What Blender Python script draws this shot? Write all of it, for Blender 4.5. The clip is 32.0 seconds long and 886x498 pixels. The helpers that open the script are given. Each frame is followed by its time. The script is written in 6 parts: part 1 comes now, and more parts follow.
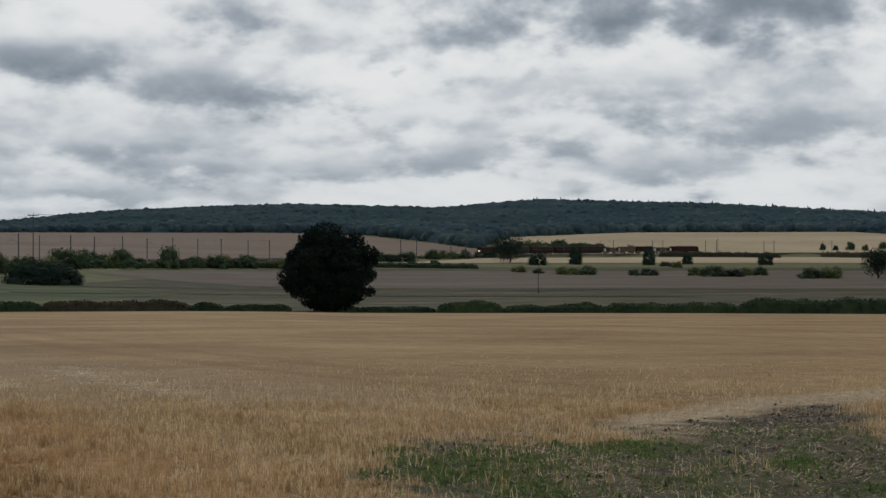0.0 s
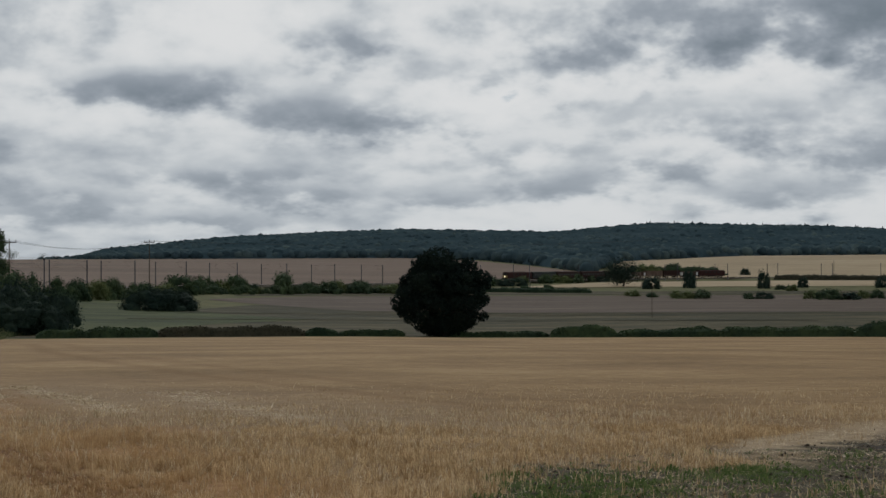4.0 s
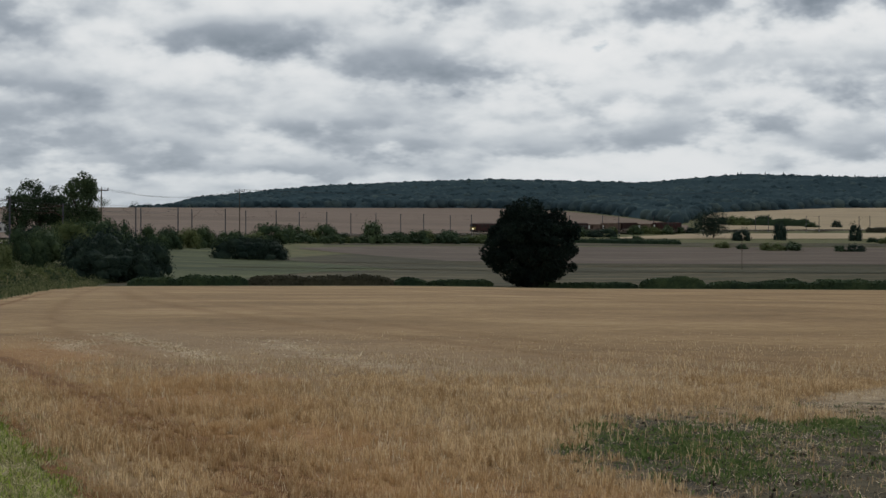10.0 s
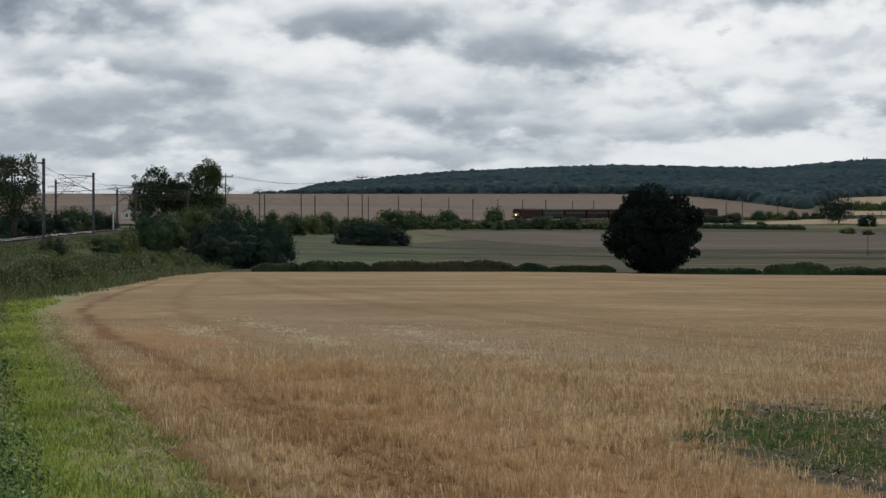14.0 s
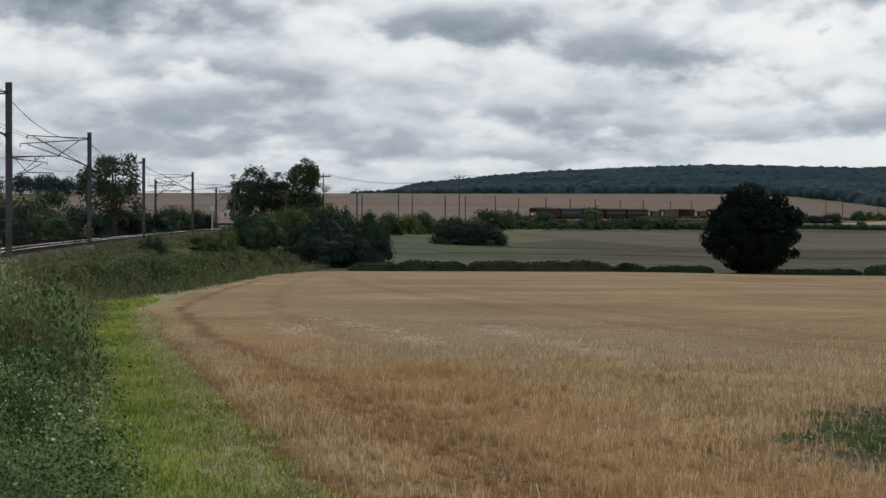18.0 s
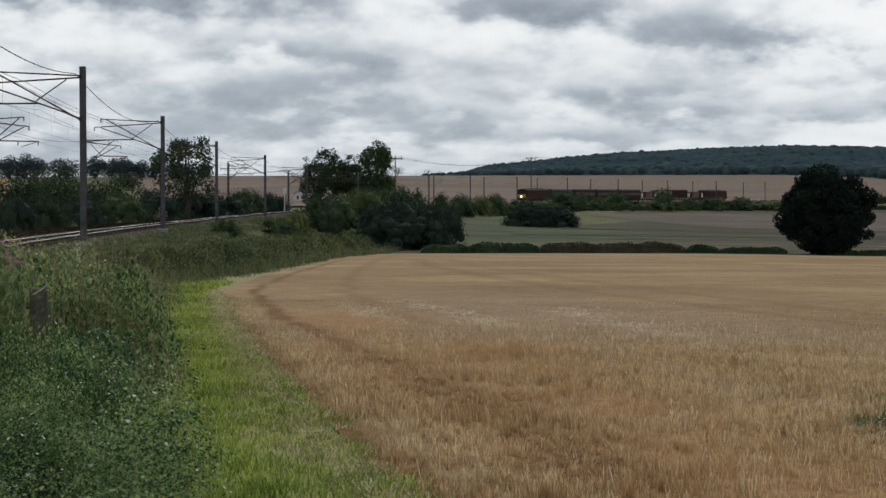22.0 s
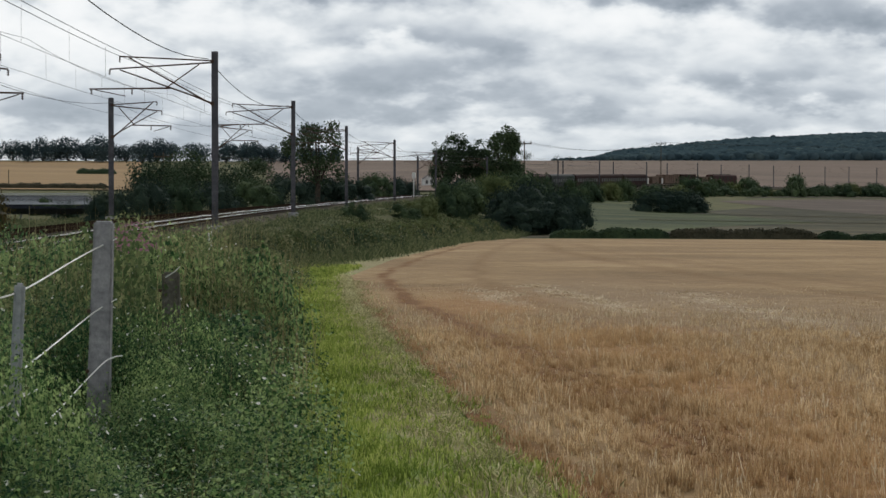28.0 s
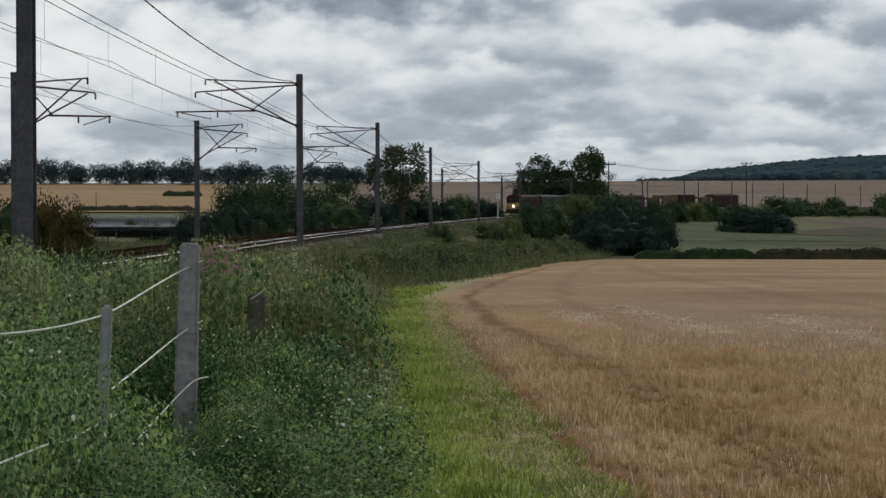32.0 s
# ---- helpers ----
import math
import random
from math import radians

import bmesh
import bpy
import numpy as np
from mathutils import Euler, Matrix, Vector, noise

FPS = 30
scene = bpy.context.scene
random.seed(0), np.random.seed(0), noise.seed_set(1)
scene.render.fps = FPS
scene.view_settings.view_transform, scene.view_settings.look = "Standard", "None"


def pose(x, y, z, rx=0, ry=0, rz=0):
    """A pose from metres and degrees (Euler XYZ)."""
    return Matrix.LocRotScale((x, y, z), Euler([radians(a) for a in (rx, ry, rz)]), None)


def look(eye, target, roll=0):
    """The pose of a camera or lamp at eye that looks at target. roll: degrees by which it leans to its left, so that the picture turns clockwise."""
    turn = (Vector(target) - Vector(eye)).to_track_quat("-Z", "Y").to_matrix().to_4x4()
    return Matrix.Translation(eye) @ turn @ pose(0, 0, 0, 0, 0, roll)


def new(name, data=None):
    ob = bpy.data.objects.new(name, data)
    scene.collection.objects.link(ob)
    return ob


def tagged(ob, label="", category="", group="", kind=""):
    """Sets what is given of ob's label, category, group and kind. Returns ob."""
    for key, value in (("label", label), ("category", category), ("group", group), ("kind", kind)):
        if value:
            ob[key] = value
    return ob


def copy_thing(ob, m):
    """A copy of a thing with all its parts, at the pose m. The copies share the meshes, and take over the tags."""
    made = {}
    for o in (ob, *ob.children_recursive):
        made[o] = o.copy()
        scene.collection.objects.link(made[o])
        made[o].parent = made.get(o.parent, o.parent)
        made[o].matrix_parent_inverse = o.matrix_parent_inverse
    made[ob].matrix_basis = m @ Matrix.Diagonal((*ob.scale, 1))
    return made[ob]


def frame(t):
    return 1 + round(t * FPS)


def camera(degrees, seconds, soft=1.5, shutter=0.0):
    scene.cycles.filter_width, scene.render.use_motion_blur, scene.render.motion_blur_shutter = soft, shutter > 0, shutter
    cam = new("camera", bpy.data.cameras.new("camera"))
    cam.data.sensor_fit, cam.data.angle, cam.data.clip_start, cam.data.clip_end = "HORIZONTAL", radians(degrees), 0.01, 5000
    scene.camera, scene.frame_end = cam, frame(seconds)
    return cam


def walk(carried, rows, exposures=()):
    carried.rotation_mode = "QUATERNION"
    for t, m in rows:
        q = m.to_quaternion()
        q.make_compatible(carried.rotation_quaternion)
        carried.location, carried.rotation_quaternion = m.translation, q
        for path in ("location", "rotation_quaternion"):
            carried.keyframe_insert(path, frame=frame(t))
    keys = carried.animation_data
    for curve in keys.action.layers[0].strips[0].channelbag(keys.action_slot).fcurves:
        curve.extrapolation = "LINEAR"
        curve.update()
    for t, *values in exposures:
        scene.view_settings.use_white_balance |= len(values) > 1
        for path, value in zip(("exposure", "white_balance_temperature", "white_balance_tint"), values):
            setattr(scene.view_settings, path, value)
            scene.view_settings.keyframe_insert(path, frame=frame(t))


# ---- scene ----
# ---- camera: stands by the field and swings along the horizon ----
EYE = 1.6


def aim(az, el, roll):
    """Pose at the eye, az degrees clockwise from +y, el up."""
    return pose(0, 0, EYE) @ pose(0, 0, 0, 0, 0, -az) @ pose(0, 0, 0, 90 + el, 0, 0) @ pose(0, 0, 0, 0, 0, roll)


# seconds, azimuth, elevation, roll
VIEW = [
    (0, 8.6, 0.34, -0.04), (0.5, 8.38, 0.77, 0.02), (1, 8.19, 1.25, -0.05), (1.5, 7.9, 1.59, -0.23),
    (2, 7.43, 1.76, -0.34), (2.5, 6.79, 1.68, -0.4), (4.5, 4.93, 0.86, -0.27), (5, 4.36, 0.74, -0.24),
    (5.5, 3.79, 0.66, -0.17), (6, 3.17, 0.57, -0.06), (6.5, 2.61, 0.46, 0.02), (7, 2.1, 0.29, 0.01),
    (7.5, 1.81, 0.06, -0.04), (8, 1.83, -0.1, -0.08), (8.5, 2.11, -0.2, -0.09), (9, 2.48, -0.25, -0.07),
    (9.5, 2.76, -0.29, 0.01), (10, 2.88, -0.36, 0.06), (10.5, 2.71, -0.48, 0.08), (11, 2.29, -0.61, 0.11),
    (11.5, 1.71, -0.74, 0.13), (12, 1.12, -0.81, 0.11), (12.5, 0.53, -0.84, 0.1), (13, -0.02, -0.81, 0.05),
    (13.5, -0.39, -0.77, -0.01), (14, -0.58, -0.76, -0), (14.5, -0.61, -0.82, 0.11), (16.5, -1.64, -0.94, 0.14),
    (17, -2.14, -0.89, 0.08), (17.5, -2.71, -0.83, 0.05), (18, -3.33, -0.77, 0.11), (18.5, -3.89, -0.71, 0.16),
    (19, -4.32, -0.68, 0.11), (19.5, -4.55, -0.71, -0.01), (20, -4.66, -0.81, -0.19), (20.5, -4.74, -0.91, -0.31),
    (21, -4.88, -1.03, -0.34), (21.5, -5.11, -1.17, -0.23), (22, -5.37, -1.28, -0.08), (22.5, -5.67, -1.28, 0.07),
    (23, -6.14, -1.09, 0.22), (23.5, -6.73, -0.81, 0.27), (24, -7.45, -0.54, 0.26), (24.5, -8.07, -0.39, 0.27),
    (25, -8.56, -0.41, 0.28), (25.5, -8.85, -0.6, 0.25), (27.5, -8.93, -1.65, 0.21), (28, -9.02, -1.71, 0.09),
    (28.5, -9.28, -1.73, -0.01), (29, -9.73, -1.73, -0.05), (29.5, -10.26, -1.7, 0.04), (30, -10.77, -1.63, 0.05),
    (30.5, -11.05, -1.48, 0.11), (31, -11.14, -1.32, -0.05), (31.5, -11.2, -1.21, -0.1), (32, -11.41, -1.11, -0.12),
]

cam = camera(24.74, 32.0)
walk(cam, [(t, aim(a, e, r)) for t, a, e, r in VIEW],
     [(0, -0.22), (1, -0.38), (2, -0.46), (5, -0.27), (10, -0.18), (13, -0.02), (18, -0.01), (22, 0.03), (25, 0.07), (28, 0.11), (30, -0.03), (32, -0.12)])

# ---- world and sun ----
SUN_AZ, SUN_EL = -8.0, 40.0
world = bpy.data.worlds.new("sky")
scene.world = world
world.use_nodes = True


def build_sky():
    nt = world.node_tree
    nt.nodes.clear()
    N, L = nt.nodes.new, nt.links.new

    def math_node(op, a, b=None, c=None, clamp=False):
        n = N("ShaderNodeMath")
        n.operation, n.use_clamp = op, clamp
        for i, v in enumerate((a, b, c)):
            if v is None:
                continue
            if isinstance(v, (int, float)):
                n.inputs[i].default_value = v
            else:
                L(v, n.inputs[i])
        return n.outputs[0]

    def ramp(fac, stops):
        n = N("ShaderNodeValToRGB")
        n.color_ramp.interpolation = "B_SPLINE" if len(stops) > 2 else "EASE"
        while len(n.color_ramp.elements) < len(stops):
            n.color_ramp.elements.new(0.5)
        for e, (p, c) in zip(n.color_ramp.elements, stops):
            e.position, e.color = p, (*c, 1)
        L(fac, n.inputs[0])
        return n.outputs[0]

    def mix(fac, a, b):
        n = N("ShaderNodeMix")
        n.data_type = "RGBA"
        if isinstance(fac, (int, float)):
            n.inputs[0].default_value = fac
        else:
            L(fac, n.inputs[0])
        for i, v in ((6, a), (7, b)):
            if isinstance(v, tuple):
                n.inputs[i].default_value = (*v, 1)
            else:
                L(v, n.inputs[i])
        return n.outputs[2]

    sky = N("ShaderNodeTexSky")
    sky.sky_type, sky.sun_disc = "NISHITA", False
    sky.sun_elevation, sky.sun_rotation = radians(SUN_EL), radians(SUN_AZ)
    sky.air_density, sky.dust_density = 1.0, 0.4
    tint = N("ShaderNodeVectorMath")
    tint.operation = "SCALE"
    L(sky.outputs[0], tint.inputs[0])
    tint.inputs["Scale"].default_value = 0.055

    # cloud field: bearing and height, both opening up towards the zenith
    co = N("ShaderNodeTexCoord")
    sep = N("ShaderNodeSeparateXYZ")
    L(co.outputs["Generated"], sep.inputs[0])
    x, y, z = sep.outputs
    zz = math_node("MAXIMUM", z, 0.0)
    h = math_node("ADD", zz, 0.1)
    u = math_node("MULTIPLY", math_node("ARCTAN2", x, y), 7.5)
    v = math_node("MULTIPLY", math_node("LOGARITHM", h, math.e), 2.6)

    def clouds(scale, detail, rough, shift, warp=0.0, up=0.0):
        at = N("ShaderNodeCombineXYZ")
        L(math_node("ADD", u, shift[0]), at.inputs[0])
        L(math_node("ADD", v, shift[1] + up), at.inputs[1])
        at.inputs[2].default_value = shift[2]
        n = N("ShaderNodeTexNoise")
        n.inputs["Scale"].default_value, n.inputs["Detail"].default_value = scale, detail
        n.inputs["Roughness"].default_value, n.inputs["Distortion"].default_value = rough, warp
        L(at.outputs[0], n.inputs["Vector"])
        return n.outputs["Fac"]

    body = clouds(1.7, 4.0, 0.5, (1.3, 0.2, 3.7))
    above = clouds(1.7, 4.0, 0.5, (1.3, 0.2, 3.7), 0.0, 0.10)
    fine = clouds(4.4, 4.0, 0.52, (4.1, 2.2, 1.0))
    warp = clouds(3.2, 4.0, 0.6, (9.1, 5.2, 6.0))
    az = math_node("MULTIPLY", math_node("ARCTAN2", x, y), 180 / math.pi)
    el = math_node("MULTIPLY", math_node("ARCSINE", z), 180 / math.pi)
    az = math_node("ADD", az, math_node("MULTIPLY", math_node("SUBTRACT", warp, 0.5), 4.0))
    el = math_node("ADD", el, math_node("MULTIPLY", math_node("SUBTRACT", fine, 0.5), 1.9))
    mass = math_node("ADD", math_node("ADD", math_node("MULTIPLY", body, 0.40), math_node("MULTIPLY", fine, 0.40)), 0.085)
    # the cover thickens towards the west
    mass = math_node("SUBTRACT", mass, math_node("MULTIPLY", math_node("MINIMUM", math_node("MAXIMUM", az, -9.0), 9.0), 0.0050))
    heavy = 0.0
    # the heavier grey clouds: bearing, elevation, half width and half height in degrees, weight
    for a, e, w, t, k in ((-1.8, 5.6, 1.5, 0.42, 0.20), (2.4, 6.85, 1.0, 0.6, 0.16), (3.9, 4.75, 2.3, 0.48, 0.18), (7.7, 3.75, 1.0, 0.4, 0.15), (9.0, 2.85, 1.4, 0.35, 0.14), (-0.5, 3.15, 1.8, 0.32, 0.15),
                          (8.0, 6.1, 1.6, 0.8, 0.08), (14.2, 4.35, 2.7, 0.62, 0.16), (18.4, 3.65, 2.1, 0.55, 0.16), (15.3, 2.45, 2.1, 0.42, 0.14), (16.0, 7.3, 6.0, 0.9, 0.42), (11.3, 3.4, 1.1, 0.3, 0.12), (5.4, 2.5, 1.1, 0.24, 0.10),
                          (-14.2, 6.4, 3.6, 0.6, 0.34), (-20.5, 6.6, 4.0, 0.6, 0.20), (-3.5, 5.7, 1.6, 0.42, 0.16), (1.9, 4.9, 1.6, 0.5, 0.10), (-9.9, 2.8, 2.6, 0.5, 0.14), (-9.2, 3.3, 1.5, 0.35, 0.10), (-8.1, 4.0, 1.0, 0.35, 0.12), (-10.4, 4.4, 1.2, 0.28, 0.12),
                          (-14.9, 3.6, 0.8, 0.5, 0.10), (-4.9, 2.4, 1.2, 0.22, 0.10), (-6.6, 2.0, 1.3, 0.2, 0.08), (-12.0, 2.1, 1.6, 0.25, 0.10), (1.2, 2.55, 1.2, 0.22, 0.12), (-1.4, 1.9, 1.4, 0.2, 0.10), (-18.4, 2.3, 3.0, 0.4, 0.10), (5.4, 5.8, 1.4, 0.45, 0.10)):
        q = math_node("ADD", math_node("POWER", math_node("ABSOLUTE", math_node("MULTIPLY", math_node("SUBTRACT", az, a), 1 / w)), 2.0),
                      math_node("POWER", math_node("ABSOLUTE", math_node("MULTIPLY", math_node("SUBTRACT", el, e), 1 / t)), 2.0))
        heavy = math_node("ADD", heavy, math_node("MULTIPLY", math_node("EXPONENT", math_node("MULTIPLY", q, -0.8)), k))
    # brighter breaks in the cover
    for a, e, w, t, k in ((1.5, 7.0, 4.5, 1.6, 0.07), (-5.5, 5.2, 3.5, 0.9, 0.05), (7.5, 5.0, 2.5, 0.7, 0.06), (13.0, 5.6, 3.0, 0.5, 0.06), (-0.5, 4.3, 2.0, 0.4, 0.04), (-4.0, 6.6, 4.0, 1.2, 0.075), (-8.5, 6.6, 3.0, 0.8, 0.055)):
        q = math_node("ADD", math_node("POWER", math_node("ABSOLUTE", math_node("MULTIPLY", math_node("SUBTRACT", az, a), 1 / w)), 2.0),
                      math_node("POWER", math_node("ABSOLUTE", math_node("MULTIPLY", math_node("SUBTRACT", el, e), 1 / t)), 2.0))
        mass = math_node("SUBTRACT", mass, math_node("MULTIPLY", math_node("EXPONENT", math_node("MULTIPLY", q, -0.8)), k))
    # their edges torn by the finer cloud
    tear = math_node("ADD", math_node("MULTIPLY", fine, 2.0), -0.02)
    mass = math_node("ADD", mass, math_node("MULTIPLY", math_node("MULTIPLY", math_node("DIVIDE", heavy, math_node("ADD", heavy, 0.34)), 0.52), tear))
    # a thinner, bluer opening low in the west
    gap = math_node("ADD", math_node("POWER", math_node("MULTIPLY", math_node("ADD", x, 0.36), 10.0), 2.0), math_node("POWER", math_node("MULTIPLY", math_node("SUBTRACT", z, 0.085), 28.0), 2.0))
    mass = math_node("SUBTRACT", mass, math_node("MULTIPLY", math_node("EXPONENT", math_node("MULTIPLY", gap, -1.0)), 0.15))
    lit = math_node("SUBTRACT", body, above)
    shade = math_node("SUBTRACT", mass, math_node("MULTIPLY", lit, 0.6))
    white = ramp(shade, [(0.34, (0.93, 0.94, 0.945)), (0.44, (0.85, 0.875, 0.89)), (0.51, (0.68, 0.725, 0.76)), (0.62, (0.39, 0.44, 0.505)), (0.86, (0.20, 0.245, 0.29))])
    cover = ramp(mass, [(0.235, (0.0, 0.0, 0.0)), (0.32, (1.0, 1.0, 1.0))])
    # pale towards the skyline, greyer overhead
    low = ramp(z, [(0.0, (1.0, 1.0, 1.0)), (0.11, (0.0, 0.0, 0.0))])
    white = mix(math_node("MULTIPLY", low, 0.28), white, (0.60, 0.66, 0.70))
    out = mix(cover, mix(0.6, tint.outputs[0], (0.42, 0.56, 0.70)), white)
    dim = ramp(z, [(0.16, (1.0, 1.0, 1.0)), (0.75, (0.42, 0.42, 0.43))])
    mul = N("ShaderNodeMix")
    mul.data_type, mul.blend_type = "RGBA", "MULTIPLY"
    mul.inputs[0].default_value = 1.0
    L(out, mul.inputs[6]), L(dim, mul.inputs[7])
    out = mul.outputs[2]
    bg = N("ShaderNodeBackground")
    L(out, bg.inputs["Color"])
    bg.inputs["Strength"].default_value = 0.97
    o = N("ShaderNodeOutputWorld")
    L(bg.outputs[0], o.inputs["Surface"])


build_sky()
sun = new("sun", bpy.data.lights.new("sun", "SUN"))
sun.data.energy, sun.data.angle, sun.data.color = 1.75, radians(16), (1.0, 0.98, 0.95)
sun.matrix_world = look(Vector((math.sin(radians(SUN_AZ)), math.cos(radians(SUN_AZ)), math.tan(radians(SUN_EL)))) * 50, (0, 0, 0))
scene.view_settings.exposure = 0.0


# ---- materials ----
def mat(name, cols, scale=1.0, rough=0.85, bump=0.3, fine=8.0, metal=0.0, local=False, rnd=0.0, spec=0.06, stretch=(1, 1, 1), trans=0.0, grain=5.0, each=0.0):
    """Colour from two scales of noise between cols (dark, mid, light), grain as bump, in metres."""
    m = bpy.data.materials.new(name)
    m.use_nodes = True
    nt = m.node_tree
    b = nt.nodes["Principled BSDF"]
    b.inputs["Roughness"].default_value, b.inputs["Metallic"].default_value = rough, metal
    b.inputs["Specular IOR Level"].default_value = spec
    N, L = nt.nodes.new, nt.links.new
    if local:
        src = N("ShaderNodeTexCoord").outputs["Object"]
    else:
        src = N("ShaderNodeNewGeometry").outputs["Position"]
    mp = N("ShaderNodeMapping")
    mp.inputs["Scale"].default_value = stretch
    L(src, mp.inputs["Vector"])

    def noise_tex(s, d, r):
        n = N("ShaderNodeTexNoise")
        n.inputs["Scale"].default_value, n.inputs["Detail"].default_value, n.inputs["Roughness"].default_value = s, d, r
        L(mp.outputs[0], n.inputs["Vector"])
        return n.outputs["Fac"]

    a, c = noise_tex(scale, 4.0, 0.6), noise_tex(scale * fine, grain, 0.65)
    s = N("ShaderNodeMath")
    s.operation = "MULTIPLY_ADD"
    L(a, s.inputs[0])
    s.inputs[1].default_value = 0.55
    k = N("ShaderNodeMath")
    k.operation = "MULTIPLY"
    L(c, k.inputs[0])
    k.inputs[1].default_value = 0.45
    L(k.outputs[0], s.inputs[2])
    fac = s.outputs[0]
    if rnd:
        g = N("ShaderNodeNewGeometry")
        q = N("ShaderNodeMath")
        q.operation = "MULTIPLY_ADD"
        L(g.outputs["Random Per Island"], q.inputs[0])
        q.inputs[1].default_value = rnd
        L(fac, q.inputs[2])
        w = N("ShaderNodeMath")
        w.operation = "SUBTRACT"
        L(q.outputs[0], w.inputs[0])
        w.inputs[1].default_value = rnd / 2
        fac = w.outputs[0]
    if each:
        # whole plants differ in tone
        o = N("ShaderNodeObjectInfo")
        q = N("ShaderNodeMath")
        q.operation = "MULTIPLY_ADD"
        L(o.outputs["Random"], q.inputs[0])
        q.inputs[1].default_value = each
        L(fac, q.inputs[2])
        w = N("ShaderNodeMath")
        w.operation = "SUBTRACT"
        L(q.outputs[0], w.inputs[0])
        w.inputs[1].default_value = each / 2
        fac = w.outputs[0]
    r = N("ShaderNodeValToRGB")
    for p in np.linspace(0.36, 0.66, len(cols))[1:-1]:
        r.color_ramp.elements.new(p)
    for e, p, col in zip(r.color_ramp.elements, np.linspace(0.36, 0.66, len(cols)), cols):
        e.position, e.color = p, (*col, 1)
    L(fac, r.inputs[0])
    L(r.outputs[0], b.inputs["Base Color"])
    if bump:
        n = N("ShaderNodeBump")
        n.inputs["Strength"].default_value, n.inputs["Distance"].default_value = bump, 0.5 / (scale * fine)
        L(c, n.inputs["Height"])
        L(n.outputs[0], b.inputs["Normal"])
    if trans:
        # light that comes through a leaf or straw
        t = N("ShaderNodeBsdfTranslucent")
        L(r.outputs[0], t.inputs["Color"])
        x = N("ShaderNodeMixShader")
        x.inputs[0].default_value = trans
        L(b.outputs[0], x.inputs[1]), L(t.outputs[0], x.inputs[2])
        L(x.outputs[0], nt.nodes["Material Output"].inputs["Surface"])
    return m


M_GRASS = mat("rough_grass", [(0.05, 0.055, 0.02), (0.085, 0.09, 0.032), (0.14, 0.125, 0.052)], 0.15, fine=14)
M_GREEN = mat("green_grass", [(0.12, 0.175, 0.038), (0.19, 0.265, 0.058), (0.26, 0.28, 0.10)], 0.8, fine=14)
M_STUB = mat("stubble", [(0.185, 0.118, 0.058), (0.285, 0.19, 0.094), (0.41, 0.29, 0.155)], 0.11, fine=18, grain=9.0, bump=0.6)
M_MEADOW = mat("meadow", [(0.016, 0.019, 0.008), (0.046, 0.044, 0.021), (0.122, 0.100, 0.053)], 0.07, fine=5, stretch=(0.42, 1, 1))
M_PLOUGH = mat("ploughed_soil", [(0.064, 0.049, 0.038), (0.092, 0.071, 0.055), (0.135, 0.107, 0.082)], 0.06, fine=6, stretch=(0.35, 1, 1))
M_CREAM = mat("ripe_corn", [(0.26, 0.205, 0.13), (0.34, 0.272, 0.175), (0.42, 0.345, 0.235)], 0.012, fine=10, stretch=(0.4, 1, 1))
M_PINK = mat("far_stubble", [(0.108, 0.079, 0.060), (0.138, 0.10, 0.076), (0.175, 0.129, 0.099)], 0.008, fine=14, stretch=(0.3, 1, 1))
M_STRAW_FAR = mat("golden_corn", [(0.20, 0.132, 0.062), (0.26, 0.172, 0.082), (0.31, 0.21, 0.102)], 0.012, fine=12, stretch=(0.3, 1, 1))
M_BALLAST = mat("ballast", [(0.045, 0.042, 0.034), (0.095, 0.088, 0.070), (0.17, 0.155, 0.125)], 0.7, fine=16, bump=0.8, spec=0.0)
M_LEAF = mat("hedge_leaf", [(0.028, 0.050, 0.030), (0.049, 0.077, 0.040), (0.080, 0.112, 0.052)], 0.3, fine=5, rnd=0.12, rough=0.75, bump=0, trans=0.1, each=0.16)
# near-black leaf: the shade on the crown's backlit side is put into the colour
M_OAK_SHADED = mat("shaded_oak_leaf", [(0.007, 0.014, 0.013), (0.012, 0.022, 0.018), (0.022, 0.035, 0.024)], 0.5, fine=6, rnd=0.1, rough=0.8, bump=0, trans=0.06)
# leaf green shifted to blue-grey: the haze of distance is painted into the colour
M_WOOD_HAZED = mat("hazed_wood_leaf", [(0.034, 0.057, 0.068), (0.055, 0.084, 0.095), (0.086, 0.120, 0.118)], 0.012, fine=8, rnd=0.22, bump=0.25, spec=0.0)
M_BRAMBLE = mat("bramble_leaf", [(0.022, 0.058, 0.021), (0.11, 0.20, 0.068), (0.34, 0.44, 0.18)], 0.9, fine=6, rnd=0.42, rough=0.5, bump=0, trans=0.45, spec=0.10, each=0.34)
M_BRIAR = mat("briar_leaf", [(0.020, 0.056, 0.026), (0.092, 0.175, 0.070), (0.27, 0.37, 0.15)], 0.9, fine=6, rnd=0.4, rough=0.5, bump=0, trans=0.42, spec=0.10, each=0.3)
M_DRYGRASS = mat("dry_grass", [(0.12, 0.11, 0.05), (0.22, 0.19, 0.09), (0.36, 0.31, 0.18)], 0.9, fine=6, rnd=0.35, bump=0, trans=0.45)
M_BARK = mat("bark", [(0.03, 0.025, 0.02), (0.06, 0.05, 0.04), (0.10, 0.085, 0.065)], 3, fine=6, local=True, bump=0.8)
M_STEEL = mat("galvanised_steel", [(0.10, 0.10, 0.105), (0.15, 0.15, 0.155), (0.21, 0.21, 0.21)], 2, fine=9, rough=0.6, metal=0.4, local=True)
